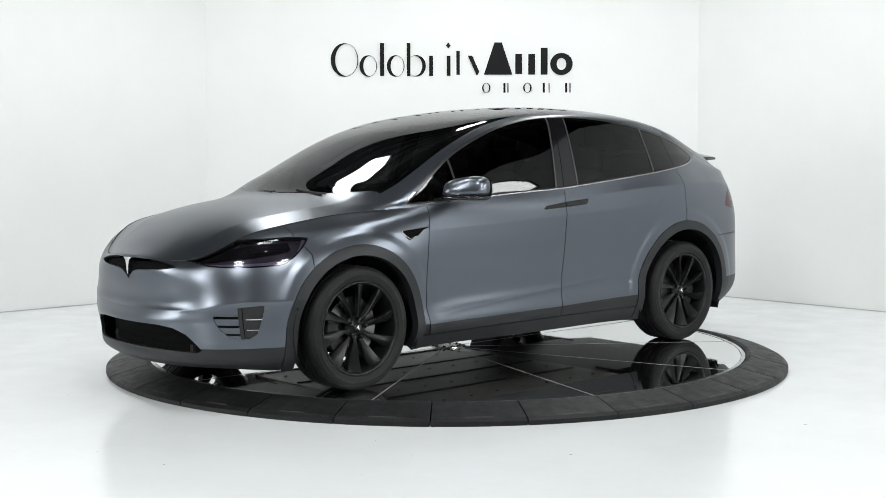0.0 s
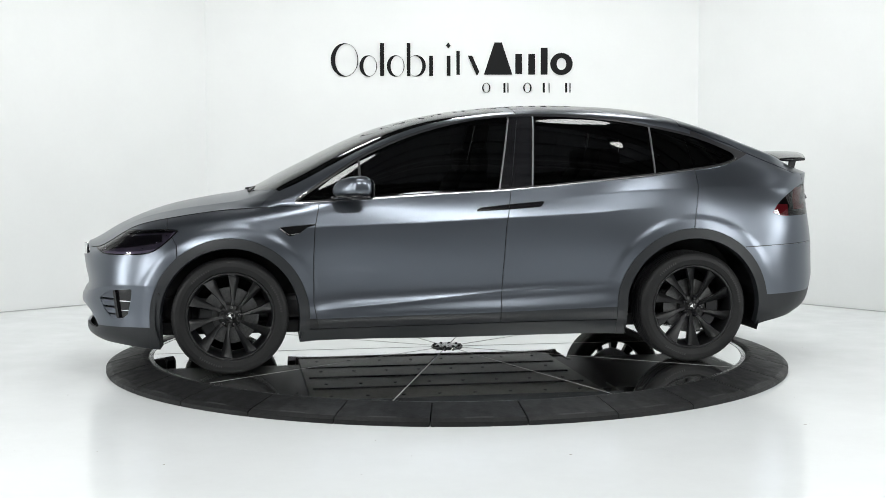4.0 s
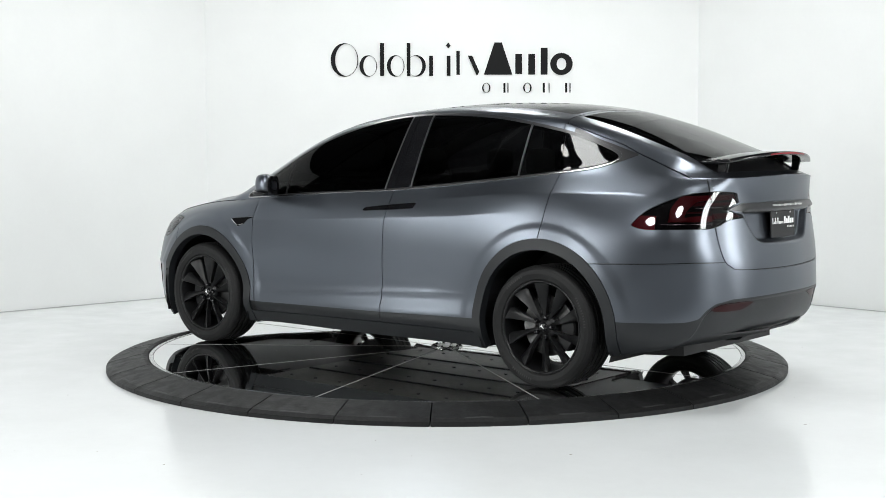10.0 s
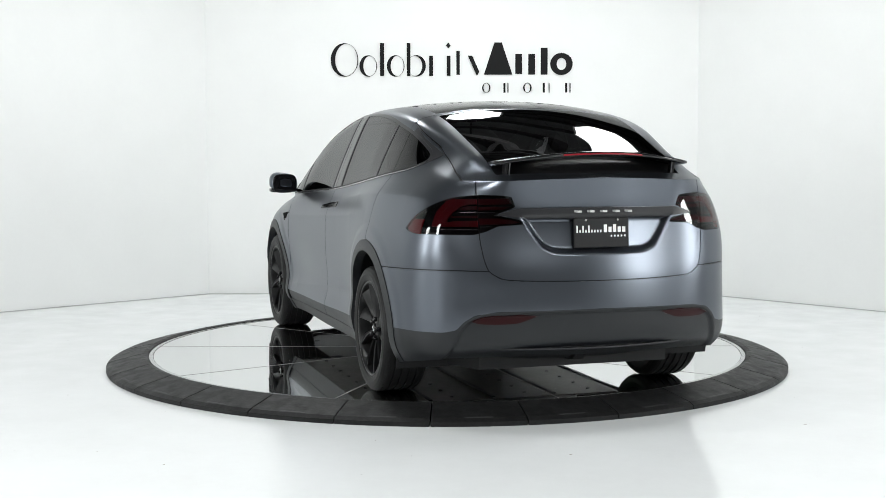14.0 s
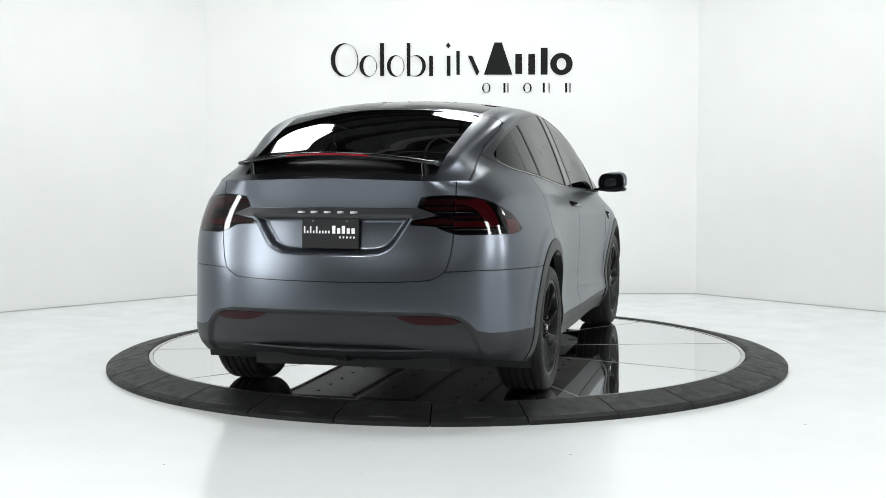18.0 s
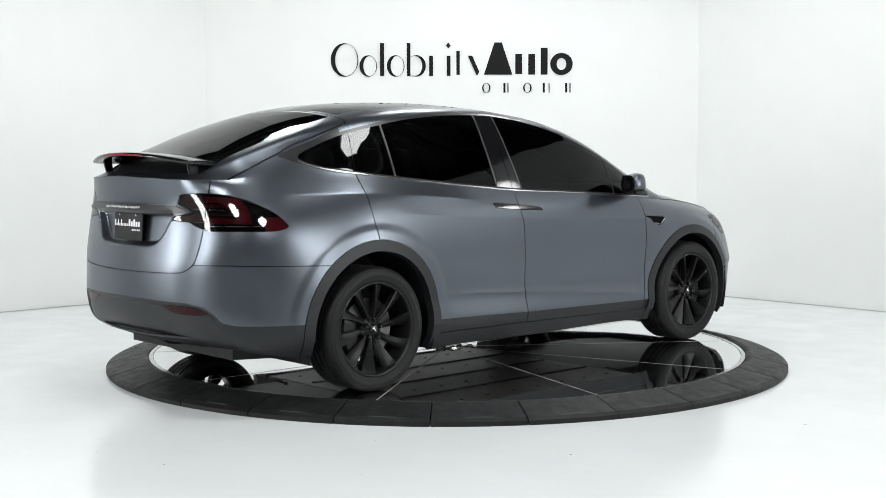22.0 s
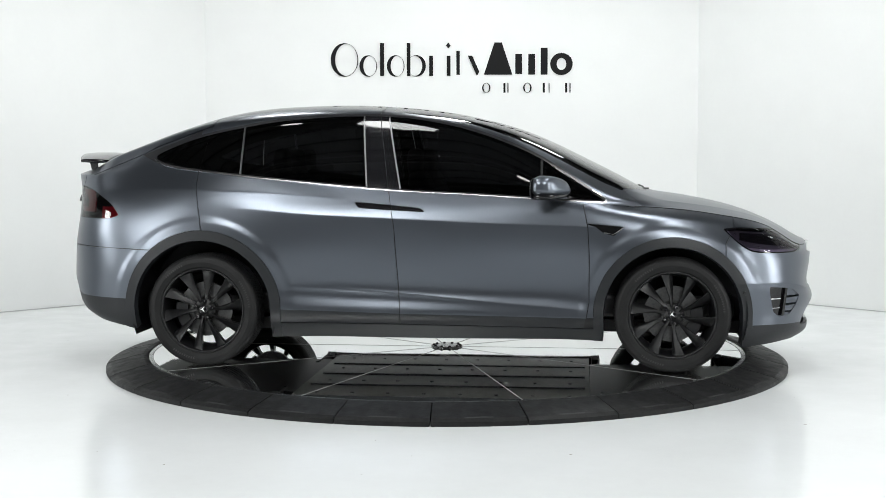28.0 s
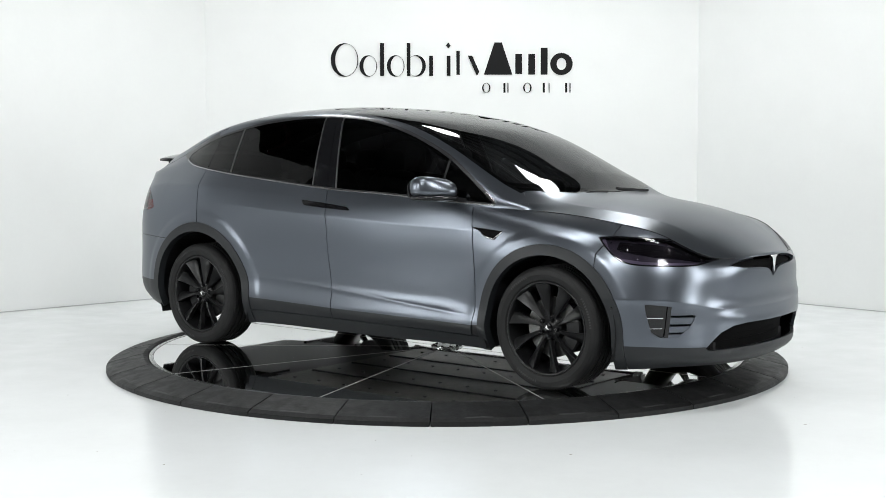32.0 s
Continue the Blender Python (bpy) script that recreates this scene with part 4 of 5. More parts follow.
        for lx, ly, lz in ((2.255, 0.555, 0.763), (2.165, 0.67, 0.757), (2.01, 0.825, 0.775), (1.92, 0.857, 0.815), (1.86, 0.860, 0.858)):
            bm = bmesh.new()
            bmesh.ops.create_uvsphere(bm, u_segments=10, v_segments=6, radius=0.006, matrix=Matrix.Translation((lx, s * ly, lz)))
            part("lamp_stud", bm, CHROME, cover, "small bright stud", smooth=True)
        for lx, ly, lz, r in ((2.095, 0.675, 0.820, 0.024), (1.965, 0.765, 0.832, 0.024), (2.185, 0.595, 0.790, 0.013)):
            bm = bmesh.new()
            bmesh.ops.create_uvsphere(bm, u_segments=20, v_segments=10, radius=r, matrix=Matrix.Translation((lx, s * ly, lz)))
            part("projector_lens", bm, LENS, cover, smooth=True)
            bm = bmesh.new()
            lathe(bm, [(r * 1.02, 0.0), (r * 1.15, 0.004), (r * 1.25, 0.0)], 24, "x")
            part("lens_ring", bm, CHROME, cover).location = (lx + r * 0.3, s * ly, lz)

    # rear
    rbump = low.cut(both(gap(rb), free, outside(gate, GAP), over(0, -1.2, -1)))
    whole("rear_bumper", rbump.cut(lambda v: -rear_clad(v)), PAINT)
    whole("rear_valance", rbump.cut(rear_clad), CLAD, "dark grey plastic rear valance")
    refl = inside(smooth_loop([(0.345, 0.530), (0.345, 0.530), (0.46, 0.535), (0.60, 0.528), (0.675, 0.503), (0.675, 0.503), (0.62, 0.488), (0.47, 0.49), (0.40, 0.508)]), (1, 2))
    pair("reflector", rbump.cut(both(refl, over(0, -2.2, -1))).moved(0.003), REFLECTOR, "dark red bumper reflector")
    for y in (-0.33, 0.33):
        bm = bmesh.new()
        lathe(bm, [(0.0, -0.001), (0.007, -0.001), (0.008, 0.006)], 16, "x")
        part("parking_sensor", bm, PAINT, car).location = (-2.514, y, 0.665)
    tg = low.cut(both(gap(gate), over(0, -2.0, -1)))
    bar = both(inside([(-0.56, 1.042), (-0.44, 1.079), (0, 1.082), (0.44, 1.079), (0.56, 1.042), (0.44, 1.032), (0, 1.036), (-0.44, 1.032)], (1, 2)), over(0, -2.2, -1))
    whole("liftgate", tg.cut(both(outside(tail_lamp, GAP), outside(bar))), PAINT)
    strip = whole("liftgate_bar", tg.cut(bar).moved(0.014), SATINTRIM, "dark satin bar across the liftgate", depth=0.03)
    for k, y in enumerate((0.141, 0.071, 0.0, -0.071, -0.141)):
        bm = bmesh.new()
        box(bm, (-2.557, y - 0.013, 1.056), (-2.500, y + 0.013, 1.067), 0.002)
        part("bar_mark", bm, LAMPWHITE, strip, "plain bright mark").location = (0.0, 0, 0)
    for s in (1, -1):
        fl = (lambda q: q) if s > 0 else (lambda q: q.mirrored())
        # body lamp: a red hook that opens inwards, a clear dark strip, and a red tip on the flank
        sheet = low.near((-2.6, 0.3, 0.9), (-1.9, 1.0, 1.2)).cut(both(tail_lamp, outside(gate, GAP)))
        lens = panel("tail_lamp", fl(sheet), TAILLENS, car, "smoked black and red tail lamp", depth=0.004)
        panel("lamp_back", fl(sheet.moved(-0.03)), LAMPBLACK, lens, depth=0.004)
        hook_out = lambda v: -2.235 - 0.45 * np.maximum(v[:, 2] - 1.06, 0) - v[:, 0]
        core = inside(smooth_loop([(-2.305, 1.00), (-2.305, 1.03), (-2.325, 1.075), (-2.37, 1.10), (-2.6, 1.105), (-2.6, 1.105), (-2.6, 1.018), (-2.6, 1.018), (-2.34, 1.015)]), (0, 2))
        panel("hook_light", fl(sheet.cut(both(hook_out, over(2, 0.985), over(2, 1.128, -1), outside(core))).moved(-0.012)), DEEPRED, lens, "deep red light hook", depth=0.008)
        for z0, z1 in ((1.072, 1.092), (1.032, 1.042)):
            panel("smoked_band", fl(sheet.cut(both(lambda v: core(v) - 0.004, over(2, z0), over(2, z1, -1))).moved(-0.016)), DARKRED, lens, depth=0.004)
        panel("light_line", fl(sheet.cut(both(lambda v: core(v) - 0.02, over(2, 1.058), over(2, 1.062, -1))).moved(-0.012)), STRIP, lens, depth=0.003)
        panel("light_line", fl(sheet.cut(both(over(0, -2.20, -1), over(2, 0.970), over(2, 0.9735, -1))).moved(-0.010)), STRIP, lens, depth=0.003)
        panel("side_light", fl(sheet.cut(both(over(0, -2.172), over(2, 1.02, -1))).moved(-0.010)), RED, lens, "red side marker", depth=0.006)
        # liftgate lamp: smoked red bands
        sheet = tg.cut(tail_lamp)
        lens = panel("liftgate_lamp", fl(sheet), TAILLENS, car, "smoked black and red lamp on the liftgate", depth=0.004)
        panel("lamp_back", fl(sheet.moved(-0.03)), LAMPBLACK, lens, depth=0.004)
        panel("upper_light", fl(sheet.cut(both(over(2, 1.098), over(2, 1.128, -1), lambda v: tail_lamp(v) - 0.008)).moved(-0.014)), DARKRED, lens, depth=0.006)
        panel("middle_light", fl(sheet.cut(both(over(2, 1.070), over(2, 1.086, -1), lambda v: tail_lamp(v) - 0.008)).moved(-0.018)), DARKRED, lens, depth=0.006)
        panel("lower_light", fl(sheet.cut(both(over(2, 0.998), over(2, 1.028, -1), lambda v: tail_lamp(v) - 0.007)).moved(-0.012)), DARKRED, lens, depth=0.006)
        for z0 in (1.058, 0.988):
            panel("light_line", fl(sheet.cut(both(over(2, z0), over(2, z0 + 0.003, -1), lambda v: tail_lamp(v) - 0.012)).moved(-0.012)), STRIP, lens, depth=0.003)
    # number plate of the dealer, with plain bars
    plate = new("dealer_plate")
    plate.parent = car
    plate["label"] = "black plate with plain white bars"
    bm = bmesh.new()
    box(bm, (-0.012, -0.155, 0.0), (0.0, 0.155, 0.155), 0.006)
    part("plate_frame", bm, BLACK, plate)
    marks = [(0.142 - 0.0165 * k, 0.142 - 0.0165 * k - 0.0075, 0.078, 0.092 + 0.022 * (k in (0, 2, 4))) for k in range(9)] + [(-0.012 - 0.026 * k, -0.012 - 0.026 * k - 0.017, 0.078, 0.118 - 0.012 * (k in (1, 3, 4))) for k in range(5)] + [(-0.05 - 0.019 * k, -0.05 - 0.019 * k - 0.008, 0.054, 0.064) for k in range(5)]
    for y0, y1, z0, z1 in marks:
        bm = bmesh.new()
        box(bm, (-0.0145, y1, z0), (-0.012, y0, z1))
        part("plate_bar", bm, WHITE, plate, "plain white bar")
    for y in (-0.09, 0.09):
        bm = bmesh.new()
        lathe(bm, [(0, -0.016), (0.006, -0.016), (0.007, -0.012)], 12, "x")
        part("plate_screw", bm, STEEL, plate).location = (0, y, 0.142)
    plate.matrix_local = pose(-2.502, -0.004, 0.872, 0, 3, 0)

    # ---- upper body ----
    glass_side = inside(smooth_loop([(1.06, 1.062), (1.06, 1.062), (0.82, 1.225), (0.60, 1.355), (0.30, 1.475), (0.0, 1.552), (-0.27, 1.587), (-0.63, 1.592), (-1.0, 1.565), (-1.30, 1.515), (-1.55, 1.460), (-1.75, 1.39), (-1.845, 1.335), (-1.75, 1.29), (-1.52, 1.255), (-1.0, 1.20), (-0.27, 1.135), (0.26, 1.108), (0.77, 1.078)]), (0, 2))
    glass_side = both(glass_side, over(1, 0.3))
    hoodline = lambda v: v[:, 0] - np.interp(np.abs(v[:, 1]), (0, 0.4, 0.62, 0.745, 0.80, 0.9), (1.37, 1.335, 1.26, 1.185, 1.26, 1.34))
    edge_y = lambda x: np.interp(x, (-0.4, 0.0, 0.3, 0.55, 0.85, 1.05, 1.2, 1.4), (0.60, 0.638, 0.677, 0.71, 0.743, 0.76, 0.76, 0.76))
    screen = lambda v: np.minimum(np.minimum(-hoodline(v) - 0.012, v[:, 0] + 0.30), edge_y(v[:, 0]) - np.abs(v[:, 1]))
    roofg = lambda v: np.minimum(np.minimum(-0.37 - v[:, 0], v[:, 0] + 1.44), np.minimum(0.55 - np.abs(v[:, 1]), np.abs(v[:, 1]) - 0.08))
    back = lambda v: np.minimum(np.minimum(-1.50 - v[:, 0], v[:, 0] + 2.24 + 0.10 * v[:, 1] ** 2), np.interp(v[:, 0], (-2.4, -2.2, -1.5), (0.515, 0.53, 0.555)) - np.abs(v[:, 1]))
    well = lambda v: np.minimum(np.minimum(-2.24 - 0.10 * v[:, 1] ** 2 - v[:, 0], v[:, 0] + 2.475 - 0.42 * v[:, 1] ** 2), 0.525 - np.abs(v[:, 1]))
    whole("hood", up.cut(hoodline), PAINT)
    # a black strip on each side draws the dark gap between hood and fender
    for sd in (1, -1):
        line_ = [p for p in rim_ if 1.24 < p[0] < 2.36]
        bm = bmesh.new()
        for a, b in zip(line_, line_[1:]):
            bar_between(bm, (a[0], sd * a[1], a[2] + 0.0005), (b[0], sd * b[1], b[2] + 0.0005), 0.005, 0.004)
        part("hood_gap_line", bm, BLACK, car, "thin black strip drawn as the dark gap along the hood")
    whole("windscreen", up.cut(screen), SCREEN, "large tinted windscreen", depth=0.006)
    whole("rear_window", up.cut(back), GLASS, "dark tinted rear window", depth=0.006)
    whole("spoiler_well", up.cut(well).moved(-0.03), BLACK, "black recess under the raised spoiler", depth=0)
    pair("roof_glass", up.cut(roofg), GLASS, "dark tinted roof glass", depth=0.006)
    grown = lambda f, g: (lambda v: f(v) + g)
    rest = up.cut(both(inv(hoodline), outside(screen, 0.001), outside(back, 0.001), outside(roofg, 0.001), outside(well), outside(glass_side, 0.016)))
    gate_top = both(lambda v: -1.47 - v[:, 0], lambda v: v[:, 2] - np.interp(v[:, 0], (-2.6, -2.40, -1.94, -1.86, -1.49), (1.10, 1.172, 1.358, 1.40, 1.53)))
    pair("roof_pillar", rest.cut(both(gap(seam_m), over(1, 0.3))), PAINT)
    rear_rest = rest.cut(inv(seam_m))
    pair("door_rail", rear_rest.cut(both(lambda v: v[:, 0] + 1.47 - GAP, over(1, 0.3))), PAINT)
    whole("roof_spine", rear_rest.cut(both(lambda v: v[:, 0] + 1.47 - GAP, over(1, 0.3, -1))), GLOSSBLACK, "gloss black roof spine")
    whole("roof_header", rest.cut(both(gap(seam_m), over(1, 0.3, -1), over(0, 0.5, -1))), GLOSSBLACK, "gloss black roof beam")
    whole("liftgate_frame", rear_rest.cut(gap(gate_top)), PAINT)
    pair("quarter_shoulder", rear_rest.cut(both(outside(gate_top, GAP), lambda v: -1.47 - v[:, 0])), PAINT)
    sg = up.cut(both(glass_side))
    b1 = lambda v: v[:, 0] - np.interp(v[:, 2], (1.13, 1.57), (-0.215, -0.305))
    b2 = lambda v: np.interp(v[:, 2], (1.15, 1.58), (-0.43, -0.47)) - v[:, 0]
    q1 = lambda v: v[:, 0] - np.interp(v[:, 2], (1.24, 1.48), (-1.525, -1.485))
    pair("front_side_window", sg.cut(both(b1, lambda v: 0.665 - v[:, 0])), GLASS, "dark tinted side window", depth=0.004)
    pair("front_quarter_pane", sg.cut(lambda v: v[:, 0] - 0.68), GLASS, "dark tinted triangular pane", depth=0.004)
    pair("pane_strip", sg.cut(both(lambda v: v[:, 0] - 0.665, lambda v: 0.68 - v[:, 0])).moved(0.002), BLACK)
    pair("rear_side_window", sg.cut(both(b2, lambda v: v[:, 0] + 1.243)), GLASS, "dark tinted side window", depth=0.004)
    pair("rear_side_pane", sg.cut(both(lambda v: -1.257 - v[:, 0], q1)), GLASS, "dark tinted side window", depth=0.004)
    pair("quarter_window", sg.cut(lambda v: -q1(v) - 0.004), GLASS, "dark tinted quarter window", depth=0.004)
    pair("pillar_cover", sg.cut(both(lambda v: -b1(v), seam_m, lambda v: seam_m(v) - 0.002)).moved(0.002), GLOSSBLACK, "gloss black pillar cover")
    pair("pillar_cover", sg.cut(both(lambda v: -b2(v), lambda v: -seam_m(v) - 0.002)).moved(0.002), GLOSSBLACK, "gloss black pillar cover")
    for f, nm in ((band(b1, 0.005), "window_strip"), (band(b2, 0.005), "window_strip"), (band(over(0, -1.25), 0.005), "window_strip")):
        pair(nm, sg.cut(f).moved(0.005), DARKSTEEL, "thin satin strip")
    belt = lambda v: v[:, 2] - np.interp(v[:, 0], (-1.85, -1.52, -1.0, -0.27, 0.77, 1.06), (1.32, 1.36, 1.33, 1.30, 1.20, 1.10))
    trim = up.cut(both(outside(glass_side), grown(glass_side, 0.016)))
    pair("upper_window_trim", trim.cut(belt).moved(0.002), SATINTRIM, "satin black window trim")
    foot = trim.cut(lambda v: -belt(v))
    pair("belt_seal", foot.cut(grown(glass_side, 0.0085)).moved(0.003), BLACK, "black rubber belt seal")
    pair("belt_trim", foot.cut(outside(glass_side, 0.0085)).moved(0.005), STRIP, "thin satin metal belt trim")
    fillet = inside(smooth_loop([(-1.50, 1.500), (-1.72, 1.432), (-1.955, 1.348), (-1.955, 1.348), (-1.84, 1.300), (-1.70, 1.265), (-1.50, 1.262), (-1.50, 1.262)]), (0, 2))
    pair("quarter_trim", up.cut(both(fillet, over(1, 0.3), lambda v: -1.54 - v[:, 0], outside(glass_side, 0.0165))).moved(0.002), SATINTRIM, "dark satin trim behind the quarter window")
    # inner frame behind the upper joints
    frame_ = up.cut(both(outside(screen, -0.03), outside(back, -0.03), outside(roofg, -0.02), outside(glass_side, -0.015))).moved(-0.012)
    whole("roof_shell", frame_, BLACK, depth=0)

    # spoiler on two struts
    bm = bmesh.new()
    ys = np.linspace(-0.53, 0.53, 41)
    rows_ = []
    for y in ys:
        e = (abs(y) / 0.53) ** 2
        lead, trail = -2.262 + 0.03 * e, -2.552 + 0.115 * e
        zc = 1.352 - 0.048 * e
        row = []
        for u, th in ((0.0, 0.0), (0.15, 0.008), (0.5, 0.012), (0.85, 0.010), (1.0, 0.006), (1.0, -0.008), (0.8, -0.010), (0.4, -0.012), (0.1, -0.006)):
            row.append(bm.verts.new((lead + (trail - lead) * u, y, zc + th + 0.006 * u)))
        rows_.append(row)
    for a, b in zip(rows_, rows_[1:]):
        for i in range(len(a)):
            j = (i + 1) % len(a)
            bm.faces.new((a[i], b[i], b[j], a[j]))
    bm.faces.new(rows_[0][::-1]), bm.faces.new(rows_[-1])
    bmesh.ops.recalc_face_normals(bm, faces=bm.faces)
    spoiler = part("spoiler", bm, GLOSSBLACK, car, "raised gloss black rear spoiler", smooth=True)
    bm = bmesh.new()
    for a, b in zip(np.linspace(-0.22, 0.22, 13), np.linspace(-0.22, 0.22, 13)[1:]):
        f = lambda y: -2.5500 + 0.115 * (abs(y) / 0.53) ** 2
        bar_between(bm, (f(a), a, 1.356 - 0.048 * (a / 0.53) ** 2), (f(b), b, 1.356 - 0.048 * (b / 0.53) ** 2), 0.006, 0.008)
    part("brake_light", bm, DEEPRED, spoiler, "slim red high brake light")
    for y in (-0.475, 0.475):
        bm = bmesh.new()
        prism(bm, [(-2.335, 1.225), (-2.375, 1.225), (-2.40, 1.315), (-2.345, 1.318)], y - 0.007, y + 0.007, "y")
        bmesh.ops.bevel(bm, geom=list(bm.edges), offset=0.003, segments=1, affect="EDGES")
        part("strut", bm, BLACK, spoiler)
        bm = bmesh.new()
        bar_between(bm, (-2.382, y * 0.972, 1.23), (-2.40, y * 0.972, 1.312), 0.006, 0.006)
        part("strut_rod", bm, DARKSTEEL, spoiler, "slim steel rod")

    # mirrors
    for s in (1, -1):
        mir = new("door_mirror")
        mir.parent = car
        mir["label"] = "satin grey door mirror on a black foot"
        bm = bmesh.new()

        def warp(x, y, z):
            f = 1 - 0.35 * max(x, 0) ** 2
            lo = 0.82 + 0.18 * (y + 1) / 2
            return (x * (1.0 - 0.25 * max(z, 0) * max(x, 0)) - 0.62 * y, y * f, (z if z > 0 else z * 0.55) * (0.78 + 0.22 * (1 - x) / 2) * lo + 0.08 * y)
        blob(bm, (0.738, 1.035, 1.135), (0.088, 0.112, 0.098), 3.0, 32, 20, warp)
        for v in bm.verts:
            v.co.y *= s
        bmesh.ops.recalc_face_normals(bm, faces=bm.faces)
        part("mirror_housing", bm, PAINT, mir, smooth=True)
        bm = bmesh.new()
        blob(bm, (0.738, s * 1.035, 1.092), (0.080, 0.108, 0.018), 4.0, 28, 10, lambda x, y, z: (x - 0.62 * y * s, y, z))
        part("mirror_base", bm, GLOSSBLACK, mir, smooth=True)
        bm = bmesh.new()
        bar_between(bm, (0.79, s * 0.955, 1.090), (0.84, s * 0.865, 1.075), 0.09, 0.020)
        bmesh.ops.bevel(bm, geom=list(bm.edges), offset=0.006, segments=2, affect="EDGES")
        part("mirror_foot", bm, GLOSSBLACK, mir)
        bm = bmesh.new()
        blob(bm, (0.657, s * 1.038, 1.140), (0.006, 0.095, 0.068), 3.5, 24, 12, lambda x, y, z: (x - 8.0 * y * s, y, z))
        part("mirror_glass", bm, GLOSSBLACK, mir, "dark mirror glass", smooth=True)

    # wipers
    for a, b in (((1.325, 0.42, 1.118), (1.30, -0.22, 1.124)), ((1.335, -0.10, 1.122), (1.235, -0.60, 1.100))):
        bm = bmesh.new()
        bar_between(bm, a, b, 0.014, 0.006)
        w = part("wiper", bm, BLACK, car)
        bm = bmesh.new()
        bar_between(bm, (a[0] + 0.03, a[1], a[2] - 0.005), ((a[0] + b[0]) / 2, (a[1] + b[1]) / 2, (a[2] + b[2]) / 2 + 0.012), 0.014, 0.012)
        part("wiper_arm", bm, BLACK, w)

    # wheel wells, floor pan, suspension
    for cx, r in ((FW, 0.455), (RW, 0.475)):
        for s in (1, -1):
            bm = bmesh.new()
            lathe(bm, [(r, 0.94 * s), (r, 0.52 * s), (0.05, 0.52 * s)], 40, "y", a0=-0.35, a1=math.pi + 0.35)
            o = part("wheel_well", bm, BLACK, car)
            o.location = (cx, 0, 0.36)
            bm = bmesh.new()
            bar_between(bm, (cx + 0.05, s * 0.70, 0.30), (cx - 0.10, s * 0.30, 0.24), 0.05, 0.04)
            bar_between(bm, (cx - 0.12, s * 0.70, 0.28), (cx - 0.16, s * 0.30, 0.23), 0.04, 0.035)
            part("suspension_arm", bm, BLACK, car)
            bm = bmesh.new()
            lathe(bm, [(0.0, 0.62 * s), (0.09, 0.62 * s), (0.10, 0.74 * s), (0.0, 0.74 * s)], 20, "y")
            part("wheel_carrier", bm, BLACK, car).location = (cx, 0, HUBZ)
    bm = bmesh.new()
    prism(bm, [(-0.95, -0.86), (0.98, -0.86), (0.98, 0.86), (-0.95, 0.86)], 0.205, 0.30)
    pan = part("underbody", bm, UNDER, car, "dark grey flat underbody panels")
    for nm, pts in (("rear_undertray", [(-2.18, -0.55), (-1.9, -0.66), (-0.955, -0.66), (-0.955, 0.66), (-1.9, 0.66), (-2.18, 0.55)]), ("front_undertray", [(0.985, -0.62), (2.0, -0.62), (2.28, -0.45), (2.28, 0.45), (2.0, 0.62), (0.985, 0.62)])):
        bm = bmesh.new()
        prism(bm, pts, 0.21, 0.29)
        part(nm, bm, BLACK, car, "black plastic undertray")
    for x0, x1, y in ((-0.9, 0.95, 0.0), (-0.9, 0.95, 0.42), (-0.9, 0.95, -0.42)):
        bm = bmesh.new()
        box(bm, (x0, y - 0.012, 0.196), (x1, y + 0.012, 0.206), 0.003)
        part("underbody_rib", bm, BLACK, pan)
    for x in np.linspace(-0.8, 0.85, 8):
        for y in (-0.7, -0.25, 0.25, 0.7):
            bm = bmesh.new()
            lathe(bm, [(0.0, 0.200), (0.012, 0.200), (0.012, 0.206)], 10)
            part("underbody_bolt", bm, BLACK, pan).location = (x, y, 0)
    # diffuser below the rear valance
    bm = bmesh.new()
    ys = np.linspace(-0.60, 0.60, 31)
    for a, b in zip(ys, ys[1:]):
        f = lambda y: -2.462 + 0.33 * (abs(y) / 0.9) ** 2.2
        va = [bm.verts.new(p) for p in ((f(a) - 0.012, a, 0.385), (f(b) - 0.012, b, 0.385), (f(b) + 0.03, b, 0.352), (f(a) + 0.03, a, 0.352))]
        bm.faces.new(va)
        vb = [bm.verts.new(p) for p in ((f(a) + 0.03, a, 0.352), (f(b) + 0.03, b, 0.352), (f(b) + 0.26, b, 0.255), (f(a) + 0.26, a, 0.255))]
        bm.faces.new(vb)
    bmesh.ops.remove_doubles(bm, verts=bm.verts, dist=1e-4)
    dif = part("diffuser", bm, BLACK, car, "black plastic rear diffuser")
    bm = bmesh.new()
    pts = [(-2.484 + 0.33 * (abs(y) / 0.9) ** 2.2, y) for y in np.linspace(-0.62, 0.62, 31)]
    rows_ = [[bm.verts.new((x + dx, y, z)) for dx, z in ((-0.015, 0.346), (-0.015, 0.3545), (0.015, 0.3545), (0.015, 0.346))] for x, y in pts]
    for a, b in zip(rows_, rows_[1:]):
        for i in range(4):
            bm.faces.new((a[i], b[i], b[(i + 1) % 4], a[(i + 1) % 4]))
    bm.faces.new(rows_[0]), bm.faces.new(rows_[-1][::-1])
    bmesh.ops.recalc_face_normals(bm, faces=bm.faces)
    part("valance_lip", bm, SATINTRIM, car, "thin dark lip under the rear valance")
    for y in (0.02,):
        bm = bmesh.new()
        prism(bm, [(-2.36, 0.335), (-2.12, 0.28), (-2.12, 0.235), (-2.27, 0.255)], y - 0.03, y + 0.03, "y")
        part("diffuser_fin", bm, BLACK, dif)

    # cabin
    cab = part("cabin_floor", box(bmesh.new(), (-2.0, -0.62, 0.30), (1.9, 0.62, 0.45), 0.03), CABIN, car)
    bm = bmesh.new()
    blob(bm, (1.02, 0, 0.93), (0.32, 0.74, 0.13), 4, 28, 12)
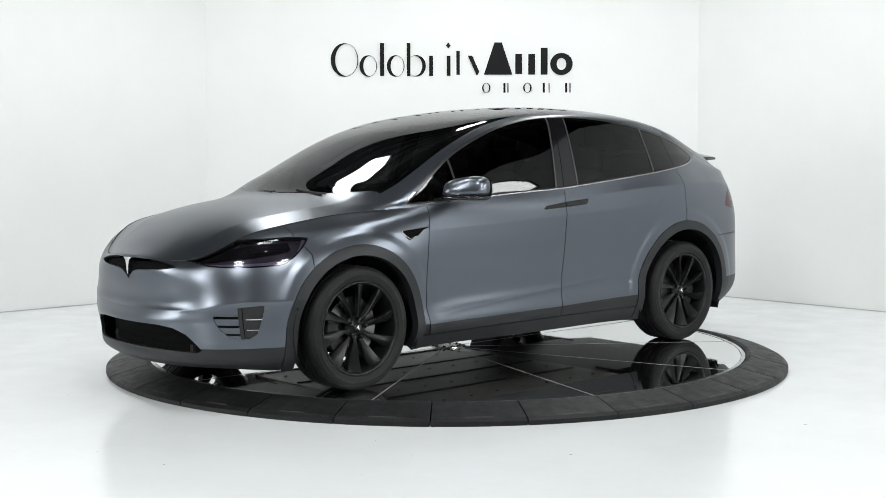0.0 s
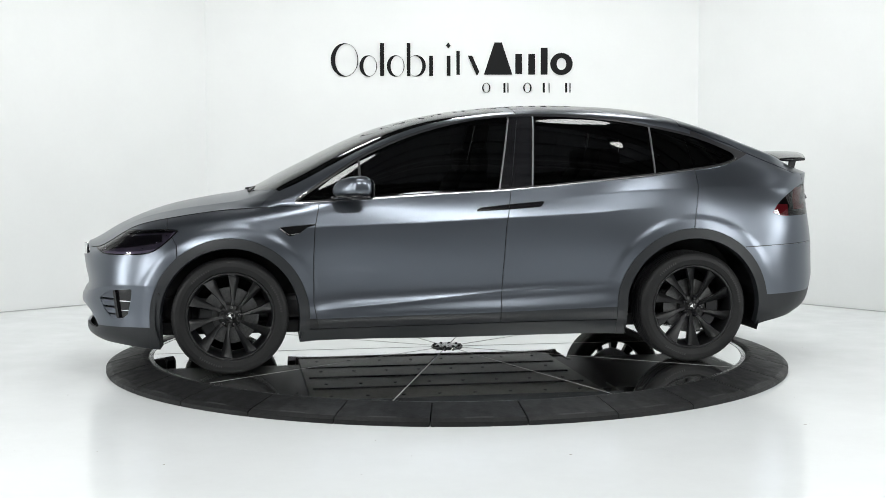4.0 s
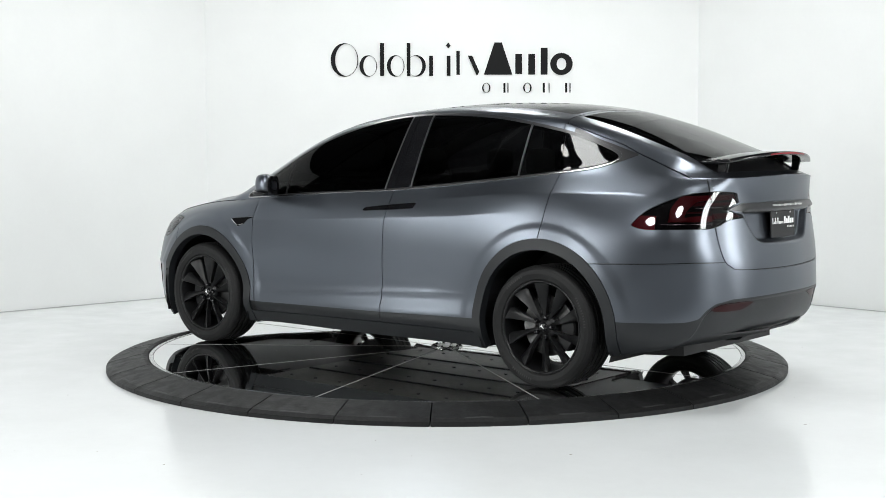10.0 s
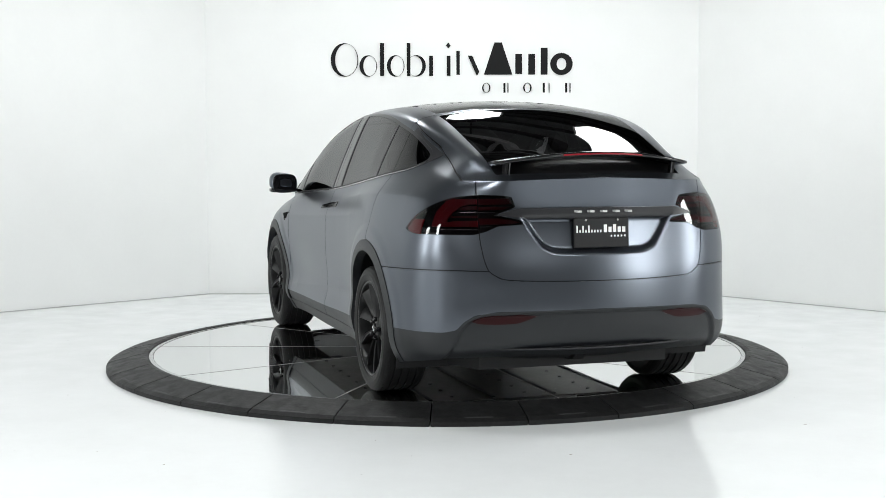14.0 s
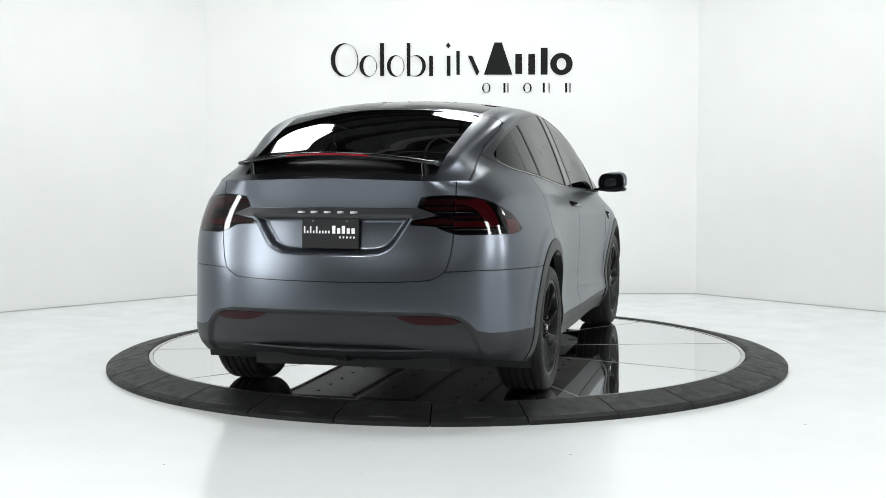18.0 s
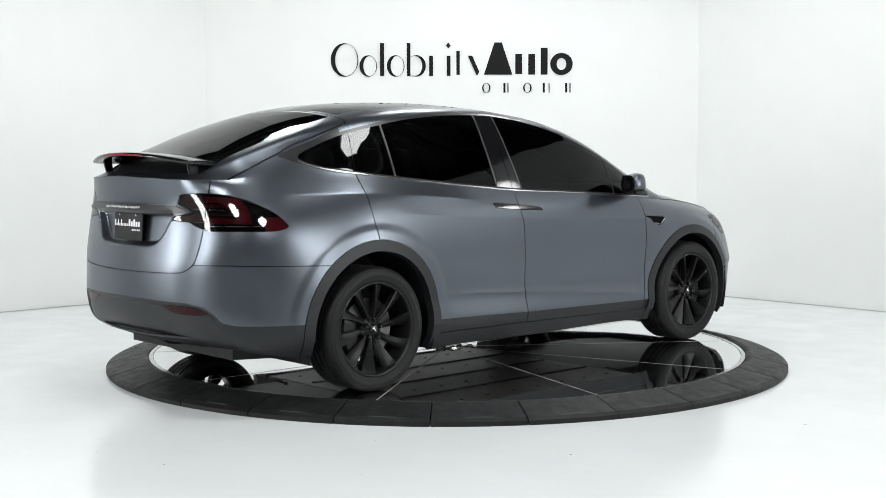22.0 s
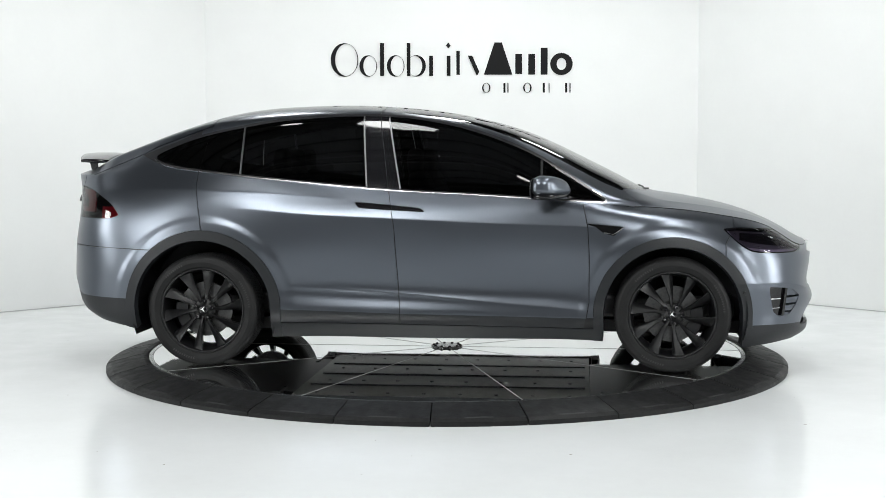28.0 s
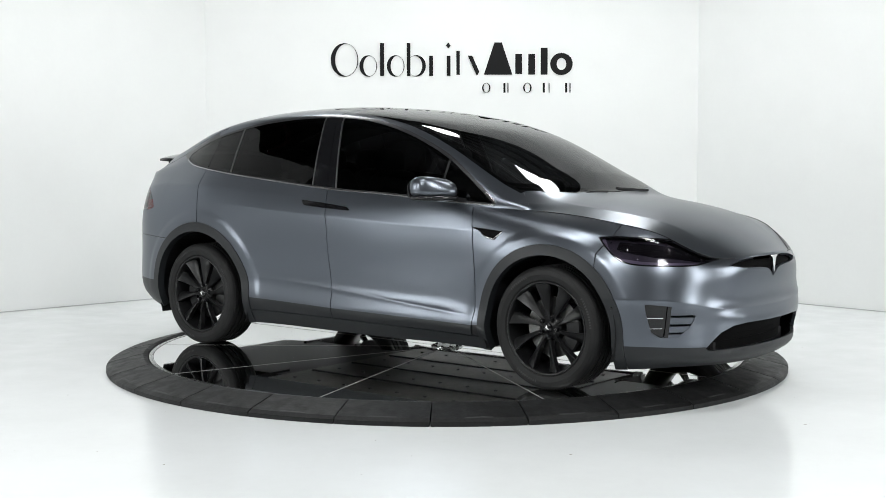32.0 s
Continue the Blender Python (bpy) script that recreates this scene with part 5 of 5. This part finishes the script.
    dash = part("dashboard", bm, CABIN, car, "black dashboard", smooth=True)
    bm = bmesh.new()
    box(bm, (0.745, -0.11, 0.82), (0.765, 0.11, 1.10), 0.01)
    part("centre_screen", bm, GLOSSBLACK, dash)
    bm = bmesh.new()
    lathe(bm, [(0.18 + 0.016 * math.cos(q), 0.016 * math.sin(q)) for q in np.linspace(0, 2 * math.pi, 9)[:-1]], 32, "x", closed=True)
    bar_between(bm, (0, -0.17, 0), (0, 0.17, 0), 0.03, 0.04)
    part("steering_wheel", bm, CABIN, dash, smooth=True).matrix_local = pose(0.60, 0.37, 1.0, 0, 20, 0)
    for sx, sy in ((0.12, 0.38), (0.12, -0.38), (-0.78, 0.40), (-0.78, 0.0), (-0.78, -0.40)):
        seat = new("cabin_seat")
        seat.parent = car
        wd = 0.25 if sx > 0 else 0.19
        bm = bmesh.new()
        blob(bm, (sx + 0.1, sy, 0.58), (0.27, wd, 0.11), 4)
        part("cushion", bm, CABIN, seat, smooth=True)
        bm = bmesh.new()
        blob(bm, (0, 0, 0.0), (0.075, wd, 0.33), 4)
        part("backrest", bm, CABIN, seat, smooth=True).matrix_local = pose(sx - 0.20, sy, 0.92, 0, -16, 0)
        bm = bmesh.new()
        blob(bm, (sx - 0.30, sy, 1.30), (0.05, 0.12, 0.09), 3.5)
        part("headrest", bm, CABIN, seat, smooth=True)
    return car


def build_wheel(car, x, y, z, spin=0.0):
    """A ten-spoke black wheel: tyre, rim, spokes, nuts, cap, brake disc and caliper."""
    s = 1 if y > 0 else -1
    w = new("wheel")
    w.parent = car
    w["label"] = "satin black ten-spoke wheel with a black tyre"
    R = 0.366
    bm = bmesh.new()
    prof = [(0.272, -0.118), (0.285, -0.130), (0.315, -0.136), (0.338, -0.132), (0.351, -0.123), (0.359, -0.112), (0.3638, -0.096)]
    tread = []
    for c in (-0.066, -0.022, 0.022, 0.066):
        tread += [(R - 0.001, c - 0.006), (R - 0.009, c - 0.005), (R - 0.009, c + 0.005), (R - 0.001, c + 0.006)]
    prof = prof + tread + [(r, -h) for r, h in prof[::-1]]
    lathe(bm, prof, 96, "y")
    tyre = part("tyre", bm, TYRE, w)
    # shoulder blocks and faint raised bars on the sidewall
    bm = bmesh.new()
    for k in range(110):
        a = 2 * math.pi * k / 110
        c, q = math.cos(a), math.sin(a)
        for h, lean in ((0.1045, 0.42), (-0.1045, -0.42)):
            p = Vector((0.3596 * c, h, 0.3596 * q))
            m = Matrix.Translation(p) @ Matrix.Rotation(-a, 4, "Y") @ Matrix.Rotation(lean, 4, "Z")
            bmesh.ops.create_cube(bm, size=1.0, matrix=m @ Matrix.Diagonal((0.004, 0.020, 0.013, 1)))
    tagged(part("tread_rest", bm, TYRE, tyre), kind="stuff")
    bm = bmesh.new()
    for a0, n in ((0.75, 9), (2.5, 12), (4.9, 10)):
        for k in range(n):
            a = a0 + k * 0.05
            m = Matrix.Translation((0.317 * math.cos(a), 0.1358, 0.317 * math.sin(a))) @ Matrix.Rotation(-a, 4, "Y")
            bmesh.ops.create_cube(bm, size=1.0, matrix=m @ Matrix.Diagonal((0.013, 0.0012, 0.007, 1)))
    tagged(part("sidewall_print", bm, TYREMARK, tyre, "plain raised grey bars"), kind="stuff")
    bm = bmesh.new()
    lathe(bm, [(0.276, 0.122), (0.272, 0.126), (0.266, 0.125), (0.261, 0.116), (0.257, 0.09), (0.245, 0.04), (0.238, -0.02), (0.245, -0.112), (0.272, -0.118)], 96, "y")
    rim = part("rim", bm, RIM, w, smooth=True)
    # one spoke: a slim stem at the hub that opens into a twisted blade with one raised edge
    bm = bmesh.new()
    sec = []
    for r, wl, wr, h, tilt in ((0.036, 0.011, 0.010, 0.080, 0.0), (0.062, 0.010, 0.009, 0.088, 0.004), (0.095, 0.012, 0.010, 0.096, 0.010), (0.13, 0.018, 0.013, 0.103, 0.020), (0.17, 0.028, 0.016, 0.110, 0.032), (0.21, 0.040, 0.019, 0.115, 0.042), (0.238, 0.049, 0.022, 0.118, 0.044), (0.257, 0.056, 0.018, 0.120, 0.036)):
        sec.append([bm.verts.new(p) for p in ((r, h - 0.05, -wl + 0.006), (r, h - 0.006, -wl), (r, h, -wl + 0.004), (r, h - tilt * 0.38, -wl * 0.2), (r, h - tilt * 0.8, wr * 0.6), (r, h - tilt - 0.003, wr), (r, h - tilt - 0.045, wr - 0.006))])
    for a, b in zip(sec, sec[1:]):
        for i in range(7):
            j = (i + 1) % 7
            bm.faces.new((a[i], b[i], b[j], a[j]))
    bm.faces.new(sec[-1])
    bmesh.ops.recalc_face_normals(bm, faces=bm.faces)
    first = part("spoke", bm, RIM, rim, smooth=True)
    first.data.set_sharp_from_angle(angle=0.6)
    for k in range(10):
        o = first if k == 0 else first.copy()
        if k:
            scene.collection.objects.link(o)
        o.rotation_euler = (0, 2 * math.pi * k / 10 + spin, 0)
    bm = bmesh.new()
    lathe(bm, [(0.0, 0.092), (0.031, 0.092), (0.035, 0.084), (0.060, 0.080), (0.074, 0.072), (0.080, 0.05), (0.0, 0.05)], 40, "y")
    part("hub", bm, RIM, rim, smooth=True)
    bm = bmesh.new()
    lathe(bm, [(0.0, 0.1045), (0.024, 0.1035), (0.029, 0.099), (0.030, 0.090)], 24, "y")
    cap = part("centre_cap", bm, GLOSSBLACK, rim, smooth=True)
    bm = bmesh.new()
    prism(bm, [(-0.013, 0.012), (0.013, 0.012), (0.004, 0.004), (0.0, -0.017), (-0.004, 0.004)], 0.104, 0.107, "y")
    part("cap_mark", bm, WHITE, cap, "plain white mark").rotation_euler = (0, spin + 0.5, 0)
    for k in range(5):
        a = 2 * math.pi * k / 5 + spin + math.pi / 10
        bm = bmesh.new()
        lathe(bm, [(0.0, 0.1115), (0.005, 0.111), (0.010, 0.1075), (0.013, 0.101), (0.0135, 0.07)], 16, "y")
        part("wheel_nut", bm, GLOSSBLACK, rim, smooth=True).location = (0.057 * math.cos(a), 0, 0.057 * math.sin(a))
    bm = bmesh.new()
    lathe(bm, [(0.08, 0.035), (0.178, 0.035), (0.178, 0.005), (0.08, 0.005)], 64, "y", closed=True)
    lathe(bm, [(0.0, 0.05), (0.082, 0.05), (0.085, 0.035)], 40, "y")
    part("brake_disc", bm, BRAKE, w, "steel brake disc", smooth=False)
    bm = bmesh.new()
    lathe(bm, [(0.115, 0.058), (0.19, 0.058), (0.20, 0.045), (0.20, -0.02), (0.115, -0.02)], 14, "y", closed=True, a0=-0.5, a1=0.5)
    cal = part("brake_caliper", bm, BLACK, w, "black brake caliper")
    cal.rotation_euler = (0, 0.25 if x * s > 0 else math.pi - 0.25, 0)
    w.matrix_local = pose(x, y, z) @ pose(0, 0, 0, 0, 0, 0 if s > 0 else 180) @ Matrix.Scale(0.982, 4)
    return w


car = build_car()
for x, y, spin in ((FW, 0.83, 0.15), (FW, -0.83, 0.4), (RW, 0.845, 0.3), (RW, -0.845, 0.1)):
    build_wheel(car, x, y, HUBZ, spin)


# ---- the sign on the wall ----
def hoop(bm, cx, cz, a, b, ia, ib, shift, n=40):
    """A flat oval hoop: outer half-widths a, b and inner ones ia, ib, the hole shifted sideways."""
    ring_ = []
    for k in range(n):
        c, q = math.cos(2 * math.pi * k / n), math.sin(2 * math.pi * k / n)
        o, i = (cx + a * c, cz + b * q), (cx + shift + ia * c, cz + ib * q)
        ring_.append([bm.verts.new((p[0], y, p[1])) for p, y in ((o, 0.0), (o, -0.012), (i, -0.012), (i, 0.0))])
    for p, q in zip(ring_, ring_[1:] + ring_[:1]):
        for i in range(3):
            bm.faces.new((p[i], q[i], q[i + 1], p[i + 1]))
    bmesh.ops.recalc_face_normals(bm, faces=bm.faces)
    return bm


def build_sign():
    sign = thing("wall_sign", "black raised sign of plain ovals and bars on the white wall", "wall sign", at=pose(0, 4.026, 0, 0, 0, -0.58))
    # thin ovals: middle, half-width, half-height, stroke at the side, slim stroke
    for cx, cz, a, b, st, thin in ((-1.022, 2.286, 0.138, 0.166, 0.044, 0.007), (-0.784, 2.225, 0.088, 0.106, 0.038, 0.006), (-0.509, 2.225, 0.088, 0.106, 0.038, 0.006), (-0.302, 2.225, 0.096, 0.106, 0.036, 0.006)):
        bm = bmesh.new()
        side = 1 if cx > -0.4 else -1
        hoop(bm, cx, cz, a, b, a - (st + thin) / 2, b - thin, -side * (st - thin) / 2)
        part("thin_oval", bm, INK, sign)
    # slim upright bars: left edge, width, foot, top
    for x0, wd, z0, z1 in ((-0.665, 0.040, 2.124, 2.452), (-0.395, 0.034, 2.124, 2.452), (-0.172, 0.038, 2.124, 2.325), (0.005, 0.036, 2.124, 2.325), (0.100, 0.034, 2.135, 2.372)):
        bm = bmesh.new()
        box(bm, (x0, -0.012, z0), (x0 + wd, 0, z1), 0.002)
        part("slim_bar", bm, INK, sign)
    for pts in ([(-0.025, 2.425), (0.0, 2.40), (0.025, 2.425), (0.0, 2.455)], [(0.215, 2.325), (0.258, 2.325), (0.330, 2.165), (0.305, 2.125)]):
        bm = bmesh.new()
        prism(bm, [(x + (0.019 if z > 2.39 else 0), z) for x, z in pts], -0.012, 0.0, "y")
        part("slim_slab", bm, INK, sign)
    bm = bmesh.new()
    prism(bm, [(0.375, 2.135), (0.661, 2.135), (0.555, 2.455), (0.481, 2.455)], -0.012, 0.0, "y")
    part("bold_slab", bm, INK, sign)
    for x0, wd, z0, z1 in ((0.690, 0.068, 2.142, 2.340), (0.820, 0.068, 2.135, 2.340), (0.945, 0.068, 2.135, 2.402)):
        bm = bmesh.new()
        box(bm, (x0, -0.012, z0), (x0 + wd, 0, z1), 0.004)
        part("bold_bar", bm, INK, sign)
    bm = bmesh.new()
    hoop(bm, 1.152, 2.240, 0.112, 0.110, 0.048, 0.060, 0.0)
    part("bold_oval", bm, INK, sign)
    for cx in (0.400, 0.812):
        bm = bmesh.new()
        hoop(bm, cx, 2.004, 0.042, 0.049, 0.028, 0.046, 0.0, 28)
        part("small_oval", bm, INK, sign)
    for x0, wd in ((0.572, 0.020), (0.612, 0.010), (0.966, 0.020), (1.026, 0.007), (1.190, 0.020), (1.234, 0.010)):
        bm = bmesh.new()
        box(bm, (x0, -0.010, 1.956), (x0 + wd, 0, 2.052), 0.001)
        part("small_bar", bm, INK, sign)
    return sign


build_sign()


def motions():
    """The disc and the car turn together at an even pace."""
    rows_d, rows_c = [], []
    for k in range(33):
        t = 1.0 * k
        turn = pose(0, 0, 0, 0, 0, -90 - (47.893 + 8.1484 * t))
        rows_d.append((t, turn))
        rows_c.append((t, turn @ pose(0.0177, -0.0266, 0)))
    walk(disc, rows_d)
    walk(car, rows_c)


motions()
